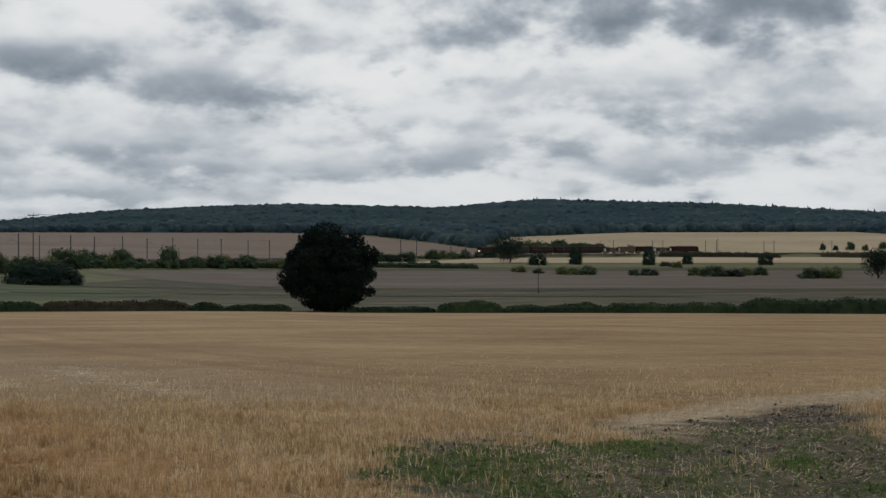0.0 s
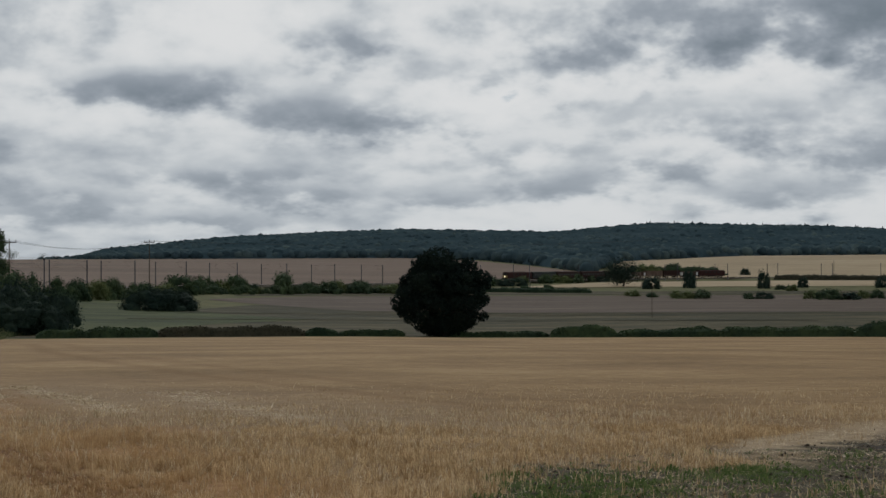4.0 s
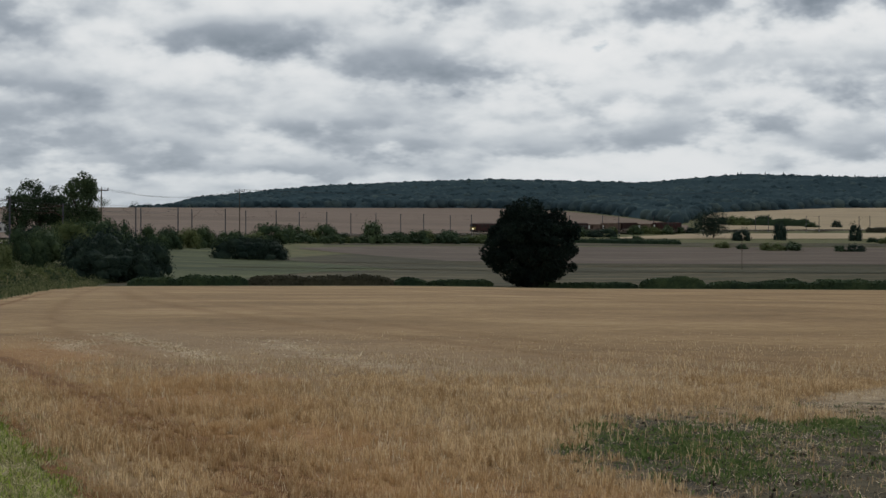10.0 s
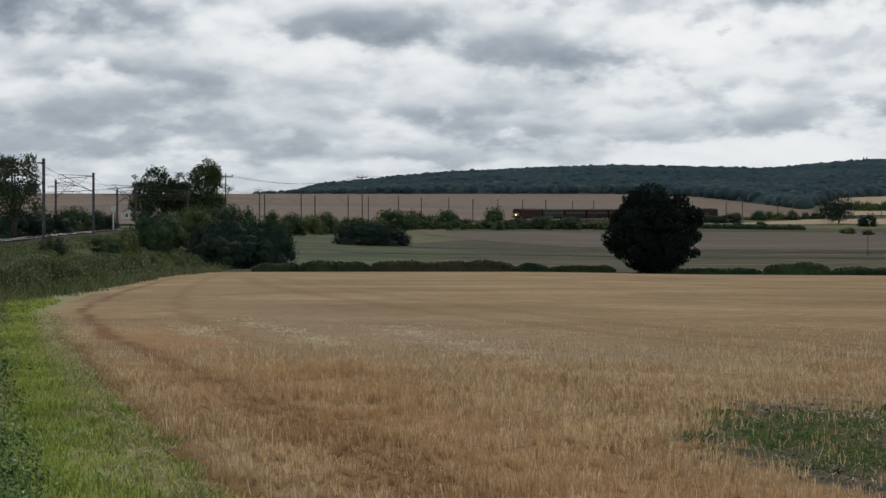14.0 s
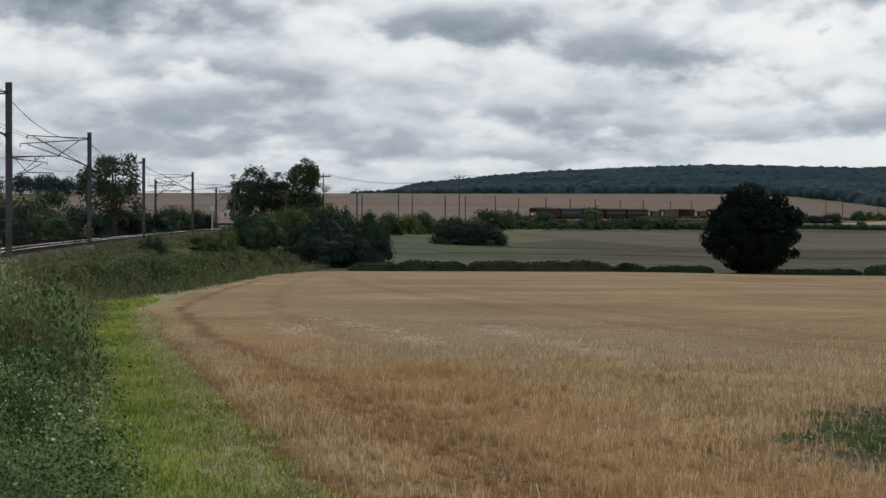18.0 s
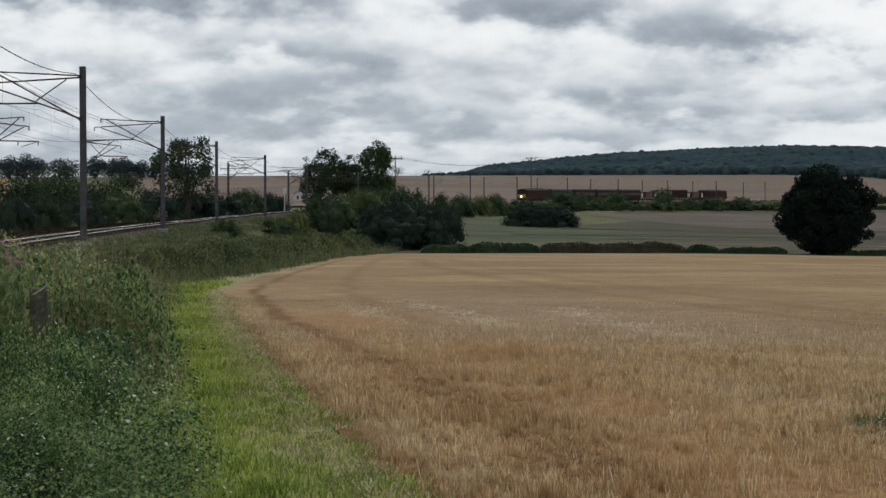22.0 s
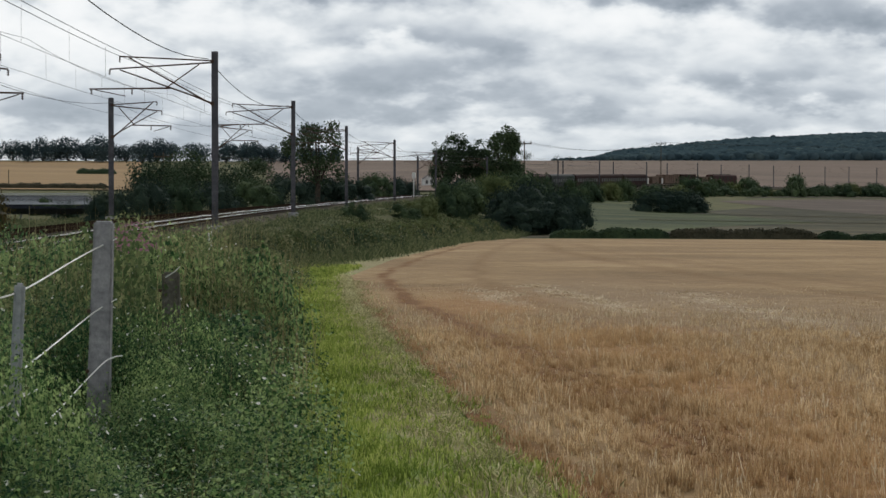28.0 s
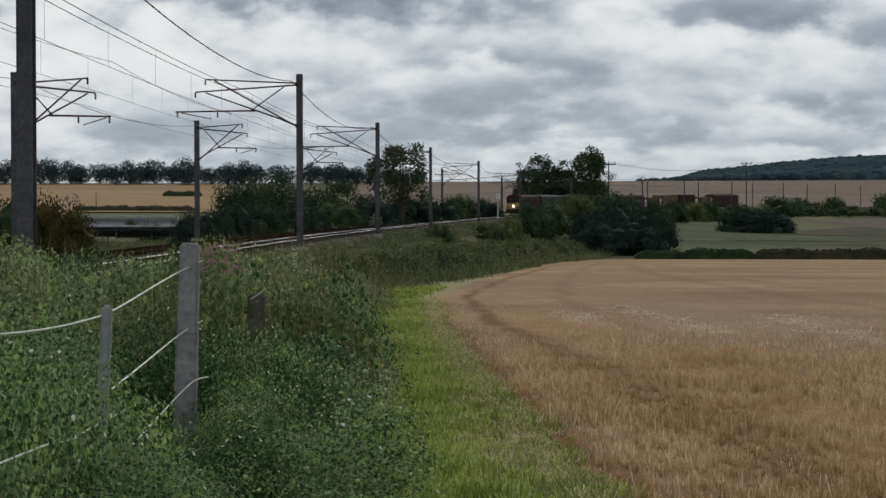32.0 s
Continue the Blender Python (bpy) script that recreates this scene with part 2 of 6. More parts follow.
M_RUST = mat("rusty_steel", [(0.06, 0.035, 0.025), (0.09, 0.06, 0.045), (0.14, 0.10, 0.08)], 2, fine=9, rough=0.7, metal=0.3, local=True)
M_RAILTOP = mat("polished_rail", [(0.80, 0.80, 0.80), (0.86, 0.86, 0.86), (0.92, 0.92, 0.92)], 2, fine=9, rough=0.38, metal=1.0)
M_CONC = mat("weathered_concrete", [(0.15, 0.15, 0.158), (0.255, 0.255, 0.268), (0.38, 0.38, 0.385)], 3, fine=9, local=True, bump=0.5)


def blend_marks(m, marks):
    """Lay further colours over a material where the mesh carries the named weights."""
    nt = m.node_tree
    N, L = nt.nodes.new, nt.links.new
    b = nt.nodes["Principled BSDF"]
    col = b.inputs["Base Color"].links[0].from_socket
    tex = N("ShaderNodeTexNoise")
    tex.inputs["Scale"].default_value, tex.inputs["Detail"].default_value, tex.inputs["Roughness"].default_value = 5.0, 8.0, 0.7
    L(N("ShaderNodeNewGeometry").outputs["Position"], tex.inputs["Vector"])
    for key, dark, light in marks:
        at = N("ShaderNodeAttribute")
        at.attribute_name = key
        r = N("ShaderNodeValToRGB")
        r.color_ramp.elements[0].position, r.color_ramp.elements[0].color = 0.35, (*dark, 1)
        r.color_ramp.elements[1].position, r.color_ramp.elements[1].color = 0.65, (*light, 1)
        L(tex.outputs["Fac"], r.inputs[0])
        # ragged edge: the weight against the grain
        e = N("ShaderNodeMath")
        e.operation = "MULTIPLY_ADD"
        L(tex.outputs["Fac"], e.inputs[0])
        e.inputs[1].default_value, e.inputs[2].default_value = 1.6, -0.8
        f = N("ShaderNodeMath")
        f.operation, f.use_clamp = "MULTIPLY_ADD", True
        L(at.outputs["Fac"], f.inputs[0])
        f.inputs[1].default_value = 1.25
        g = N("ShaderNodeMath")
        g.operation = "MULTIPLY"
        L(e.outputs[0], g.inputs[0]), L(at.outputs["Fac"], g.inputs[1])
        L(g.outputs[0], f.inputs[2])
        x = N("ShaderNodeMix")
        x.data_type = "RGBA"
        L(f.outputs[0], x.inputs[0]), L(col, x.inputs[6]), L(r.outputs[0], x.inputs[7])
        col = x.outputs[2]
    L(col, b.inputs["Base Color"])


blend_marks(M_STUB, [("warm", (0.23, 0.125, 0.052), (0.38, 0.225, 0.10)), ("ash", (0.17, 0.122, 0.08), (0.31, 0.232, 0.155)), ("pale", (0.36, 0.275, 0.185), (0.60, 0.51, 0.39)), ("rut", (0.14, 0.078, 0.033), (0.24, 0.142, 0.062)), ("furrow", (0.12, 0.055, 0.019), (0.23, 0.115, 0.042)), ("bare", (0.24, 0.18, 0.115), (0.46, 0.36, 0.235)),
                     ("weeds", (0.034, 0.032, 0.019), (0.135, 0.112, 0.068)), ("green", (0.022, 0.034, 0.012), (0.06, 0.085, 0.03)), ("soil", (0.022, 0.018, 0.015), (0.085, 0.07, 0.056))])
blend_marks(M_GREEN, [("dry", (0.15, 0.135, 0.055), (0.34, 0.30, 0.16))])


# ---- mesh helpers ----
def mesh(name, verts, faces, material, smooth=False):
    me = bpy.data.meshes.new(name)
    me.from_pydata([tuple(v) for v in verts] if not isinstance(verts, np.ndarray) else verts.tolist(), [], faces if isinstance(faces, list) else faces.tolist())
    for m in material if isinstance(material, (list, tuple)) else [material]:
        me.materials.append(m)
    if smooth:
        me.shade_smooth()
    me.update()
    return me


def part(name, bm, material, parent=None, label=""):
    """Links a bmesh (or a ready mesh) as one object under parent."""
    if isinstance(bm, bmesh.types.BMesh):
        me = bpy.data.meshes.new(name)
        bm.to_mesh(me)
        bm.free()
        me.materials.append(material)
    else:
        me = bm
    ob = new(name, me)
    if parent:
        ob.parent = parent
    return tagged(ob, label)


def box(sx, sy, sz, at=(0, 0, 0), bevel=0.0, bm=None, turn=None):
    """A box of that size about at, in a bmesh."""
    own = bmesh.new()
    bmesh.ops.create_cube(own, size=1.0)
    bmesh.ops.scale(own, vec=(sx, sy, sz), verts=own.verts)
    if bevel:
        bmesh.ops.bevel(own, geom=own.edges[:], offset=bevel, segments=2, affect="EDGES")
    if turn:
        bmesh.ops.transform(own, matrix=turn, verts=own.verts)
    bmesh.ops.translate(own, vec=at, verts=own.verts)
    if bm is None:
        return own
    me = bpy.data.meshes.new("tmp")
    own.to_mesh(me)
    own.free()
    bm.from_mesh(me)
    bpy.data.meshes.remove(me)
    return bm


def rod(a, b, r0, r1=None, n=8, bm=None):
    """A tapered rod from a to b."""
    a, b = Vector(a), Vector(b)
    bm = bm or bmesh.new()
    r1 = r0 if r1 is None else r1
    d = b - a
    m = Matrix.Translation((a + b) / 2) @ d.to_track_quat("Z", "Y").to_matrix().to_4x4()
    bmesh.ops.create_cone(bm, cap_ends=True, segments=n, radius1=r0, radius2=r1, depth=d.length, matrix=m)
    return bm


def rods(pieces, n=6):
    bm = bmesh.new()
    for p in pieces:
        rod(*p, n=n, bm=bm)
    return bm


# ---- plan: the railway line and the lie of the land ----
LINE = [(-4, -120, 0.35), (-10.5, -30, 0.35), (-12.6, 0, 0.35), (-15.2, 18, 0.35), (-18.3, 37, 0.35), (-24, 67, 0.35), (-29.4, 96, 0.35), (-38.4, 151, 0.35),
        (-47, 212, 0.35), (-53, 273, 0.36), (-56.6, 325, 0.40), (-56.5, 385, 0.62), (-49.2, 440, 1.0), (-39.3, 499, 1.5), (-26.1, 557, 1.95),
        (-9.9, 615, 2.2), (9.4, 672, 2.4), (31.6, 728, 2.6), (57, 782, 2.9), (85.8, 835, 3.4), (118.5, 885, 3.9), (155.7, 932, 4.4),
        (196, 977, 4.9), (239, 1018, 5.3), (284, 1057, 5.7), (420, 1150, 6.5), (700, 1280, 7.0), (1400, 1450, 8.0)]


def spline(points, step):
    """Evenly spaced points on a smooth curve through points."""
    P = [Vector(p) for p in points]
    P = [P[0] * 2 - P[1], *P, P[-1] * 2 - P[-2]]
    out = []
    for a, b, c, d in zip(P, P[1:], P[2:], P[3:]):
        n = max(2, int((c - b).length / step))
        for i in range(n):
            t = i / n
            out.append(0.5 * ((2 * b) + (c - a) * t + (2 * a - 5 * b + 4 * c - d) * t * t + (3 * b - a - 3 * c + d) * t ** 3))
    out.append(P[-2])
    return out


TRACK = spline(LINE, 6.0)
# the rails lie a little lower than the line's datum near the fence
SUNK = [p - Vector((0, 0, float(np.interp(math.hypot(p.x, p.y), [0, 60, 220, 330], [0.45, 0.45, 0.46, 0.0])))) for p in TRACK]
TR = np.array([tuple(p) for p in SUNK])
TR_AZ, TR_D = np.degrees(np.arctan2(TR[:, 0], TR[:, 1])), np.hypot(TR[:, 0], TR[:, 1])
KEEP = TR[:, 1] > -5


def smooth(t):
    t = np.clip(t, 0, 1)
    return t * t * (3 - 2 * t)


def to_track(x, y):
    """Distance to the middle of the line, and its height there."""
    best, zz = np.full(np.shape(x), 1e9), np.zeros(np.shape(x))
    mid = TR[:, :2].copy()
    tang = np.gradient(mid, axis=0)
    tang /= np.linalg.norm(tang, axis=1)[:, None]
    mid += np.stack([-tang[:, 1], tang[:, 0]], 1) * 1.7
    for (ax, ay), (bx, by), za, zb in zip(mid, mid[1:], TR[:, 2], TR[1:, 2]):
        dx, dy = bx - ax, by - ay
        t = np.clip(((x - ax) * dx + (y - ay) * dy) / (dx * dx + dy * dy), 0, 1)
        d = np.hypot(x - ax - t * dx, y - ay - t * dy)
        near = d < best
        best = np.where(near, d, best)
        zz = np.where(near, za + (zb - za) * t, zz)
    return best, zz


CREST_AZ = [-30, -24, -14, -7, -5.5, -4, -1, 2.5, 4.5, 6.3, 8.5, 11.3, 16, 21, 30]
CREST_PX = [52, 46, 44, 44, 50, 74, 88, 98, 101, 98, 95, 109, 101, 84, 60]


def land(x, y, bank=True):
    """Height of the ground."""
    x, y = np.asarray(x, float), np.asarray(y, float)
    d, az = np.hypot(x, y) + 1e-6, np.degrees(np.arctan2(x, y))
    dt = np.interp(az, TR_AZ[KEEP], TR_D[KEEP])
    zt = np.interp(az, TR_AZ[KEEP], TR[KEEP, 2]) - EYE
    ahead = np.abs(az) < 90
    # the stubble field falls to the hedge, the valley floor climbs to the line
    drop = 4.7 + 0.32 * smooth((az - 1) / 7)
    fall = -(1.6 + drop * (np.minimum(d, 255) / 255) ** 1.3)
    k = np.clip((d - 255) / np.maximum(dt - 255, 60), 0, 1)
    near = fall + (zt + 0.3 + drop) * k ** 1.7 * (d > 255)
    # beyond the line the land rises to the woods
    top = 20.5
    k = np.clip((d - dt) / np.maximum(1500 - dt, 200), 0, 1)
    far = zt - 1.3 + (top - zt + 1.3) * k ** np.interp(az, [-13, -8], [2.4, 1.35])
    far = far - 1.4 * np.exp(-((d - 340) / 150) ** 2) * np.interp(az, [-14, -11], [1, 0])
    crest = np.interp(az, CREST_AZ, CREST_PX) * 2300 / 3575 - 9
    far = far + (crest - top) * smooth((d - 1500) / 750) - 25 * smooth((d - 2500) / 2300)
    z = np.where((d < dt) | ~ahead, near, far)
    z = np.where(ahead, z, -1.6 - 0 * z)
    if bank:
        q, zq = to_track(x, y)
        bed = zq - EYE - 0.55
        z = np.where(z < bed, np.maximum(z, bed - np.maximum(q - 5.2, 0) * 0.5), np.minimum(z, bed + np.maximum(q - 6.5, 0) * 0.5))
    return z + EYE


def height(x, y):
    return float(land(np.array([x]), np.array([y]))[0])


def polar(d, az):
    return d * math.sin(radians(az)), d * math.cos(radians(az))


def sheet(name, U, V, material, lift=0.0, label="", marks=None):
    """A surface over the land on a grid of plan points U (x), V (y); marks: named weights at the points."""
    n, m = U.shape
    Z = land(U, V) + lift
    idx = np.arange(n * m).reshape(n, m)
    F = np.stack([idx[:-1, :-1], idx[:-1, 1:], idx[1:, 1:], idx[1:, :-1]], -1).reshape(-1, 4)
    if (U[0, 1] - U[0, 0]) * (V[1, 0] - V[0, 0]) - (V[0, 1] - V[0, 0]) * (U[1, 0] - U[0, 0]) < 0:
        F = F[:, ::-1]
    me = mesh(name, np.stack([U, V, Z], -1).reshape(-1, 3), F, material, True)
    for key, w in (marks or {}).items():
        at = me.attributes.new(key, "FLOAT", "POINT")
        at.data.foreach_set("value", np.asarray(w, np.float32).ravel())
    return tagged(new(name, me), label, kind="structure")


def zone(name, az0, az1, d0, d1, material, lift, label, n=120, m=24):
    """A field between two bearings; d0 and d1 give its near and far edge by bearing."""
    A = np.linspace(az0, az1, n)[None, :]
    k = np.linspace(0, 1, m)[:, None]
    D = np.interp(A, *d0) * (1 - k) + np.interp(A, *d1) * k
    A = np.radians(A + 0 * k)
    return sheet(name, D * np.sin(A), D * np.cos(A), material, lift, label)


# ---- ground ----
FINE_AZ = np.concatenate([np.arange(-180, -34, 4.0), np.arange(-34, 30, 0.4), np.arange(30, 181, 4.0)])
RINGS = np.concatenate([[-0.05], 1.2 * (4700 / 1.2) ** np.linspace(0, 1, 230)])
gr_a, gr_d = np.meshgrid(np.radians(FINE_AZ), RINGS)
ground = sheet("ground", gr_d * np.sin(gr_a), gr_d * np.cos(gr_a), M_GRASS, 0.0, "rough grass and farmland rolling away to the skyline")


def field_edge(y):
    """x of the stubble's edge along the grass strip."""
    return np.interp(y, [-20, 5, 10.9, 13.7, 21.2, 32.4, 48, 70, 110, 163, 250], [3.5, 0.6, -1.1, -1.9, -3.75, -6.5, -9.9, -12.8, -17.2, -22.8, -31])


def soft_noise(x, y, s, seed=0):
    """Smooth noise of -1 to 1 with features about s metres wide."""
    r = np.random.default_rng(seed)
    out = 0
    for i in range(7):
        a, p, q = r.uniform(0, 6.28), r.uniform(0, 6.28), r.uniform(0.6, 1.7)
        out = out + np.sin((x * math.cos(a) + y * math.sin(a)) * q * 6.28 / s + p)
    return out / 3.2


def near_line(x, y, pts, w):
    """1 on a wheel track through pts, fading over w metres."""
    best = np.full(np.shape(x), 1e9)
    for (ax, ay), (bx, by) in zip(pts, pts[1:]):
        dx, dy = bx - ax, by - ay
        t = np.clip(((x - ax) * dx + (y - ay) * dy) / (dx * dx + dy * dy), 0, 1)
        best = np.minimum(best, np.hypot(x - ax - t * dx, y - ay - t * dy))
    return np.exp(-(best / w) ** 2)


def field_marks(x, y):
    """Weights over the stubble: ruts, lying straw, bare soil, weeds, and the pale wheelings."""
    d, az = np.hypot(x, y), np.degrees(np.arctan2(x, y))
    u = x - field_edge(y)
    wob = 0.25 * soft_noise(x, y, 9, 1) + 0.12 * soft_noise(x, y, 2.5, 2)
    lane = np.interp(y, [10, 19, 24, 31, 51, 90, 160], [1.35, 1.35, 1.25, 0.95, 0.72, 0.9, 1.0])
    furrow = np.exp(-((u - lane + wob * 0.35) / np.interp(y, [12, 20, 30, 50], [0.36, 0.3, 0.18, 0.15])) ** 2) * np.interp(y, [25, 55], [1, 0.6]) * smooth((y - 9) / 5) * smooth((150 - y) / 60) * (0.85 + 0.5 * soft_noise(x, y, 2.2, 43))
    furrow = furrow + 0.75 * np.exp(-((u - 0.1 + wob * 0.3) / 0.12) ** 2) * smooth((45 - y) / 20)
    rut = 0.4 * np.exp(-((u - 3.1 + wob * 0.6) / 0.25) ** 2)
    for off, k in ((0.0, 0.55), (2.0, 0.4)):
        rut = rut + k * (0.8 + 0.7 * wob) * near_line(x, y, [(-14 + off, 130), (-9 + off, 90), (-4.7 + off, 66), (-1 + off, 48), (2.9 + off, 34), (6 + off, 26.5), (9 + off, 23)], 0.2 + 0.0035 * d)
    for off in (14, 22, 37, 61):
        rut = rut + 0.35 * near_line(x, y, [(-16 + off, 250), (-8 + off, 140), (off, 80), (8 + off, 55), (30 + off, 40)], 0.6)
    pale = 1.25 * near_line(x, y, [(-4.9, 42.5), (-4.0, 38.6), (-3.1, 35.4), (-2.0, 30.8)], 0.24 + 0.12 * wob) + 0.4 * near_line(x, y, [(-1.4, 38), (-0.6, 33), (0.6, 28.5)], 0.5)
    pale = pale * np.clip(0.55 + 1.1 * soft_noise(x, y, 0.9, 71) + 0.4 * soft_noise(x, y, 3.0, 72), 0, 1.15)
    pale = pale + 0.45 * np.exp(-((u - 2.6 + wob) / 0.3) ** 2) * np.exp(-((y - 36) / 3.0) ** 2)
    n1, n2 = soft_noise(x, y, 3.2, 5), soft_noise(x, y, 0.9, 6)
    warm = np.clip(smooth((u - 0.5 + wob) / 0.8) * smooth((4.2 - u + 2 * wob) / 1.6) * smooth((45 - y) / 18) * (0.75 + 0.6 * soft_noise(x, y, 4.0, 41)), 0, 1)
    ash = 0.45 * np.exp(-((d - 33 + 1.1 * (az + 1)) / (8 - 0.2 * np.clip(az, -5, 12))) ** 2) * smooth((az + 8) / 3) * smooth((15 - az) / 4) * (0.8 + 0.5 * wob)
    near_edge = np.interp(az, [5.5, 8.0, 12.0, 18.0], [15.6, 14.0, 12.0, 9.0])
    weeds = smooth((az - 5.6 + 1.3 * n1 + 0.8 * n2) / 2.4) * smooth((np.interp(az, [6.0, 12.5, 15.0, 18.0, 22.0], [20.6, 21.0, 22.6, 24.4, 26.5]) + 0.9 * n1 + 0.7 * n2 - d) / 2.4) * smooth((d - near_edge + 0.8 * n1 + 0.6 * n2) / 1.6)
    # a pale strewn track runs in from the east and fades among the weeds
    mid = np.interp(az, [12.5, 14.5, 17.0, 20.5, 24.0], [21.3, 22.3, 25.0, 28.8, 31.0])
    track = np.exp(-((d - mid + 0.5 * n1) / np.interp(az, [13, 15, 18, 22], [1.3, 2.2, 1.9, 1.6])) ** 4) * smooth((az - 12.6 + 0.5 * n1 + 0.3 * n2) / 1.0)
    spur = np.exp(-(((az - 14.9 + 0.3 * n2) / 1.3) ** 2 + ((d - 21.0 + 0.3 * n1) / 1.7) ** 2))
    bare = np.clip(np.maximum(track, spur) + 0.25 * smooth((az - 16.5 + n1) / 1.5) * smooth((21.5 - d + n1) / 2), 0, 1)
    patch = np.exp(-(((az - 18.6 - 0.12 * (d - 23) + 0.4 * n2) / 1.15) ** 4 + ((d - 23.6 - 0.5 * (az - 18.6) + 0.6 * n1) / 2.6) ** 4)) + 0.8 * np.exp(-(((az - 20.3 + 0.3 * n2) / 0.75) ** 2 + ((d - 17.9 + 0.4 * n1) / 0.9) ** 2)) + 0.5 * np.exp(-(((az - 13.0 + 0.4 * n2) / 0.5) ** 2 + ((d - 21.6) / 1.0) ** 2))
    soil = np.clip(patch * (0.95 + 0.3 * n2) + 0.4 * weeds * (n2 + 0.5 * n1 > 0.35), 0, 1)
    # a patch of stubble left standing in the trodden corner
    island = np.exp(-(((az - 22.2 + 0.3 * n2) / 1.5) ** 4 + ((d - 22.6 + 0.5 * n1) / 3.0) ** 4))
    weeds = weeds * (1 - 0.75 * spur) * (1 - island)
    bare, soil = bare * (1 - 0.8 * island), soil * (1 - island)
    # where the green has taken hold
    green = 0.0
    for a, r, wa, wr, q in ((7.3, 18.0, 0.5, 0.7, 0.9), (9.6, 16.6, 2.0, 1.3, 0.9), (14.1, 18.9, 1.15, 0.75, 1.3), (12.2, 19.6, 1.2, 0.5, 0.7), (18.6, 17.2, 0.6, 0.7, 0.8), (16.2, 15.4, 1.2, 0.7, 0.5), (20.5, 15.5, 1.0, 0.7, 0.5), (11.3, 14.6, 1.0, 0.6, 0.5)):
        green = green + q * np.exp(-(((az - a) / wa) ** 2 + ((d - r) / wr) ** 2))
    green = np.clip(green * (0.75 + 0.6 * n2 + 0.3 * n1), 0, 1) * (d < 21.5) * weeds ** 0.4
    furrow = np.clip(1.3 * furrow, 0, 1)
    return {"warm": warm, "ash": np.clip(ash, 0, 1), "rut": np.clip(rut, 0, 1), "furrow": np.clip(furrow, 0, 1), "pale": np.clip(pale, 0, 1), "bare": bare, "soil": soil, "weeds": np.clip(weeds, 0, 1), "green": green}


ys = np.concatenate([np.linspace(2.5, 40, 200), np.linspace(40.3, 100, 110), np.linspace(101, 235, 80), np.linspace(236, 256, 12)])
k = np.linspace(0, 1, 210)[:, None]
left = field_edge(ys)[None, :]
right = np.maximum(24, ys * 0.62)[None, :]
fx = left + (right - left) * k ** 1.35
fy = ys[None, :] + 0 * fx
stubble = sheet("stubble_field", fx, fy, M_STUB, 0.03, "harvested cereal field of cut golden stubble", field_marks(fx, fy))
STRIP = [1.38, 1.38, 1.5, 1.7, 2.1, 2.2, 0.9, 0.8]
strip_w = np.interp(ys, [5, 11, 22, 40, 50, 58, 75, 250], STRIP)[None, :]
gx = left + 0.1 - (strip_w + 0.1) * np.linspace(0, 1, 14)[:, None]
gy = ys[None, :] + 0 * gx
sheet("grass_strip", gx, gy, M_GREEN, 0.015, "bright green grass strip along the field edge", {"dry": np.clip(0.95 * np.exp(-((gx - left + 0.2) / np.interp(gy, [15, 30, 60], [0.5, 0.46, 0.5])) ** 2) * (1.0 + 0.9 * soft_noise(gx, gy, 2.0, 8)) + 0.3 * soft_noise(gx, gy, 1.2, 9) + 0.5 * smooth((gy - 52) / 12), 0, 1)})

M_SEDGE = mat("ditch_sedge", [(0.022, 0.026, 0.013), (0.036, 0.038, 0.018), (0.07, 0.064, 0.03)], 0.05, fine=8, stretch=(0.3, 1, 1))
zone("meadow", -8.5, 30, ([-8.5, 30], [258, 258]), ([-8.5, -3, 0, 4, 30], [330, 380, 470, 520, 545]), M_MEADOW, 0.06, "rough green and straw-coloured valley meadow")
M_VERGE = mat("green_bank", [(0.018, 0.032, 0.011), (0.044, 0.060, 0.020), (0.098, 0.108, 0.040)], 0.07, fine=6, stretch=(0.4, 1, 1))
zone("grassy_bank", -5.6, 1.5, ([-5.6, -3.4, -1.5, 1.5], [262, 272, 318, 352]), ([-5.6, -4, -2.5, -1, 1.5], [440, 468, 440, 395, 356]), M_VERGE, 0.09, "green grassy slope below the railway bushes")
zone("ploughed_field", -1.2, 30, ([-1.2, 1, 3, 8, 15, 30], [505, 465, 432, 425, 436, 450]), ([-1.2, 2, 6, 10, 16, 30], [512, 590, 632, 655, 690, 760]), M_PLOUGH, 0.08, "flat brown ploughed field in the valley")
zone("rough_strip", -0.5, 30, ([-0.5, 2, 6, 10, 30], [552, 600, 645, 668, 780]), ([-0.5, 2, 6, 10, 30], [558, 640, 705, 735, 850]), M_MEADOW, 0.1, "strip of rough straw-coloured grass beyond the plough")
for d_, az_a, az_b in ((352, -3.5, 16.0), (398, -2.0, 12.0), (417, 3.0, 24.0)):
    zone("field_drain", az_a, az_b, ([az_a, az_b], [d_, d_ + 3]), ([az_a, az_b], [d_ + 3.0, d_ + 7]), M_SEDGE, 0.22, "dark rushy ditch line across the meadow", 60, 3)
zone("valley_corn", 7.5, 30, ([7.5, 12, 18, 30], [790, 838, 905, 1010]), ([7.5, 10, 15, 20, 30], [800, 935, 1030, 1110, 1280]), M_CREAM, 0.2, "pale strip of ripe corn below the railway")
zone("far_stubble_field", -14, 9.8, ([-14, -9.3, -6, 0, 5, 9.8], [700, 560, 520, 700, 830, 960]), ([-14, 4, 6, 9.8], [1500, 1500, 1440, 1130]), M_PINK, 0.5, "wide pinkish-brown stubble field below the woods", 140, 60)
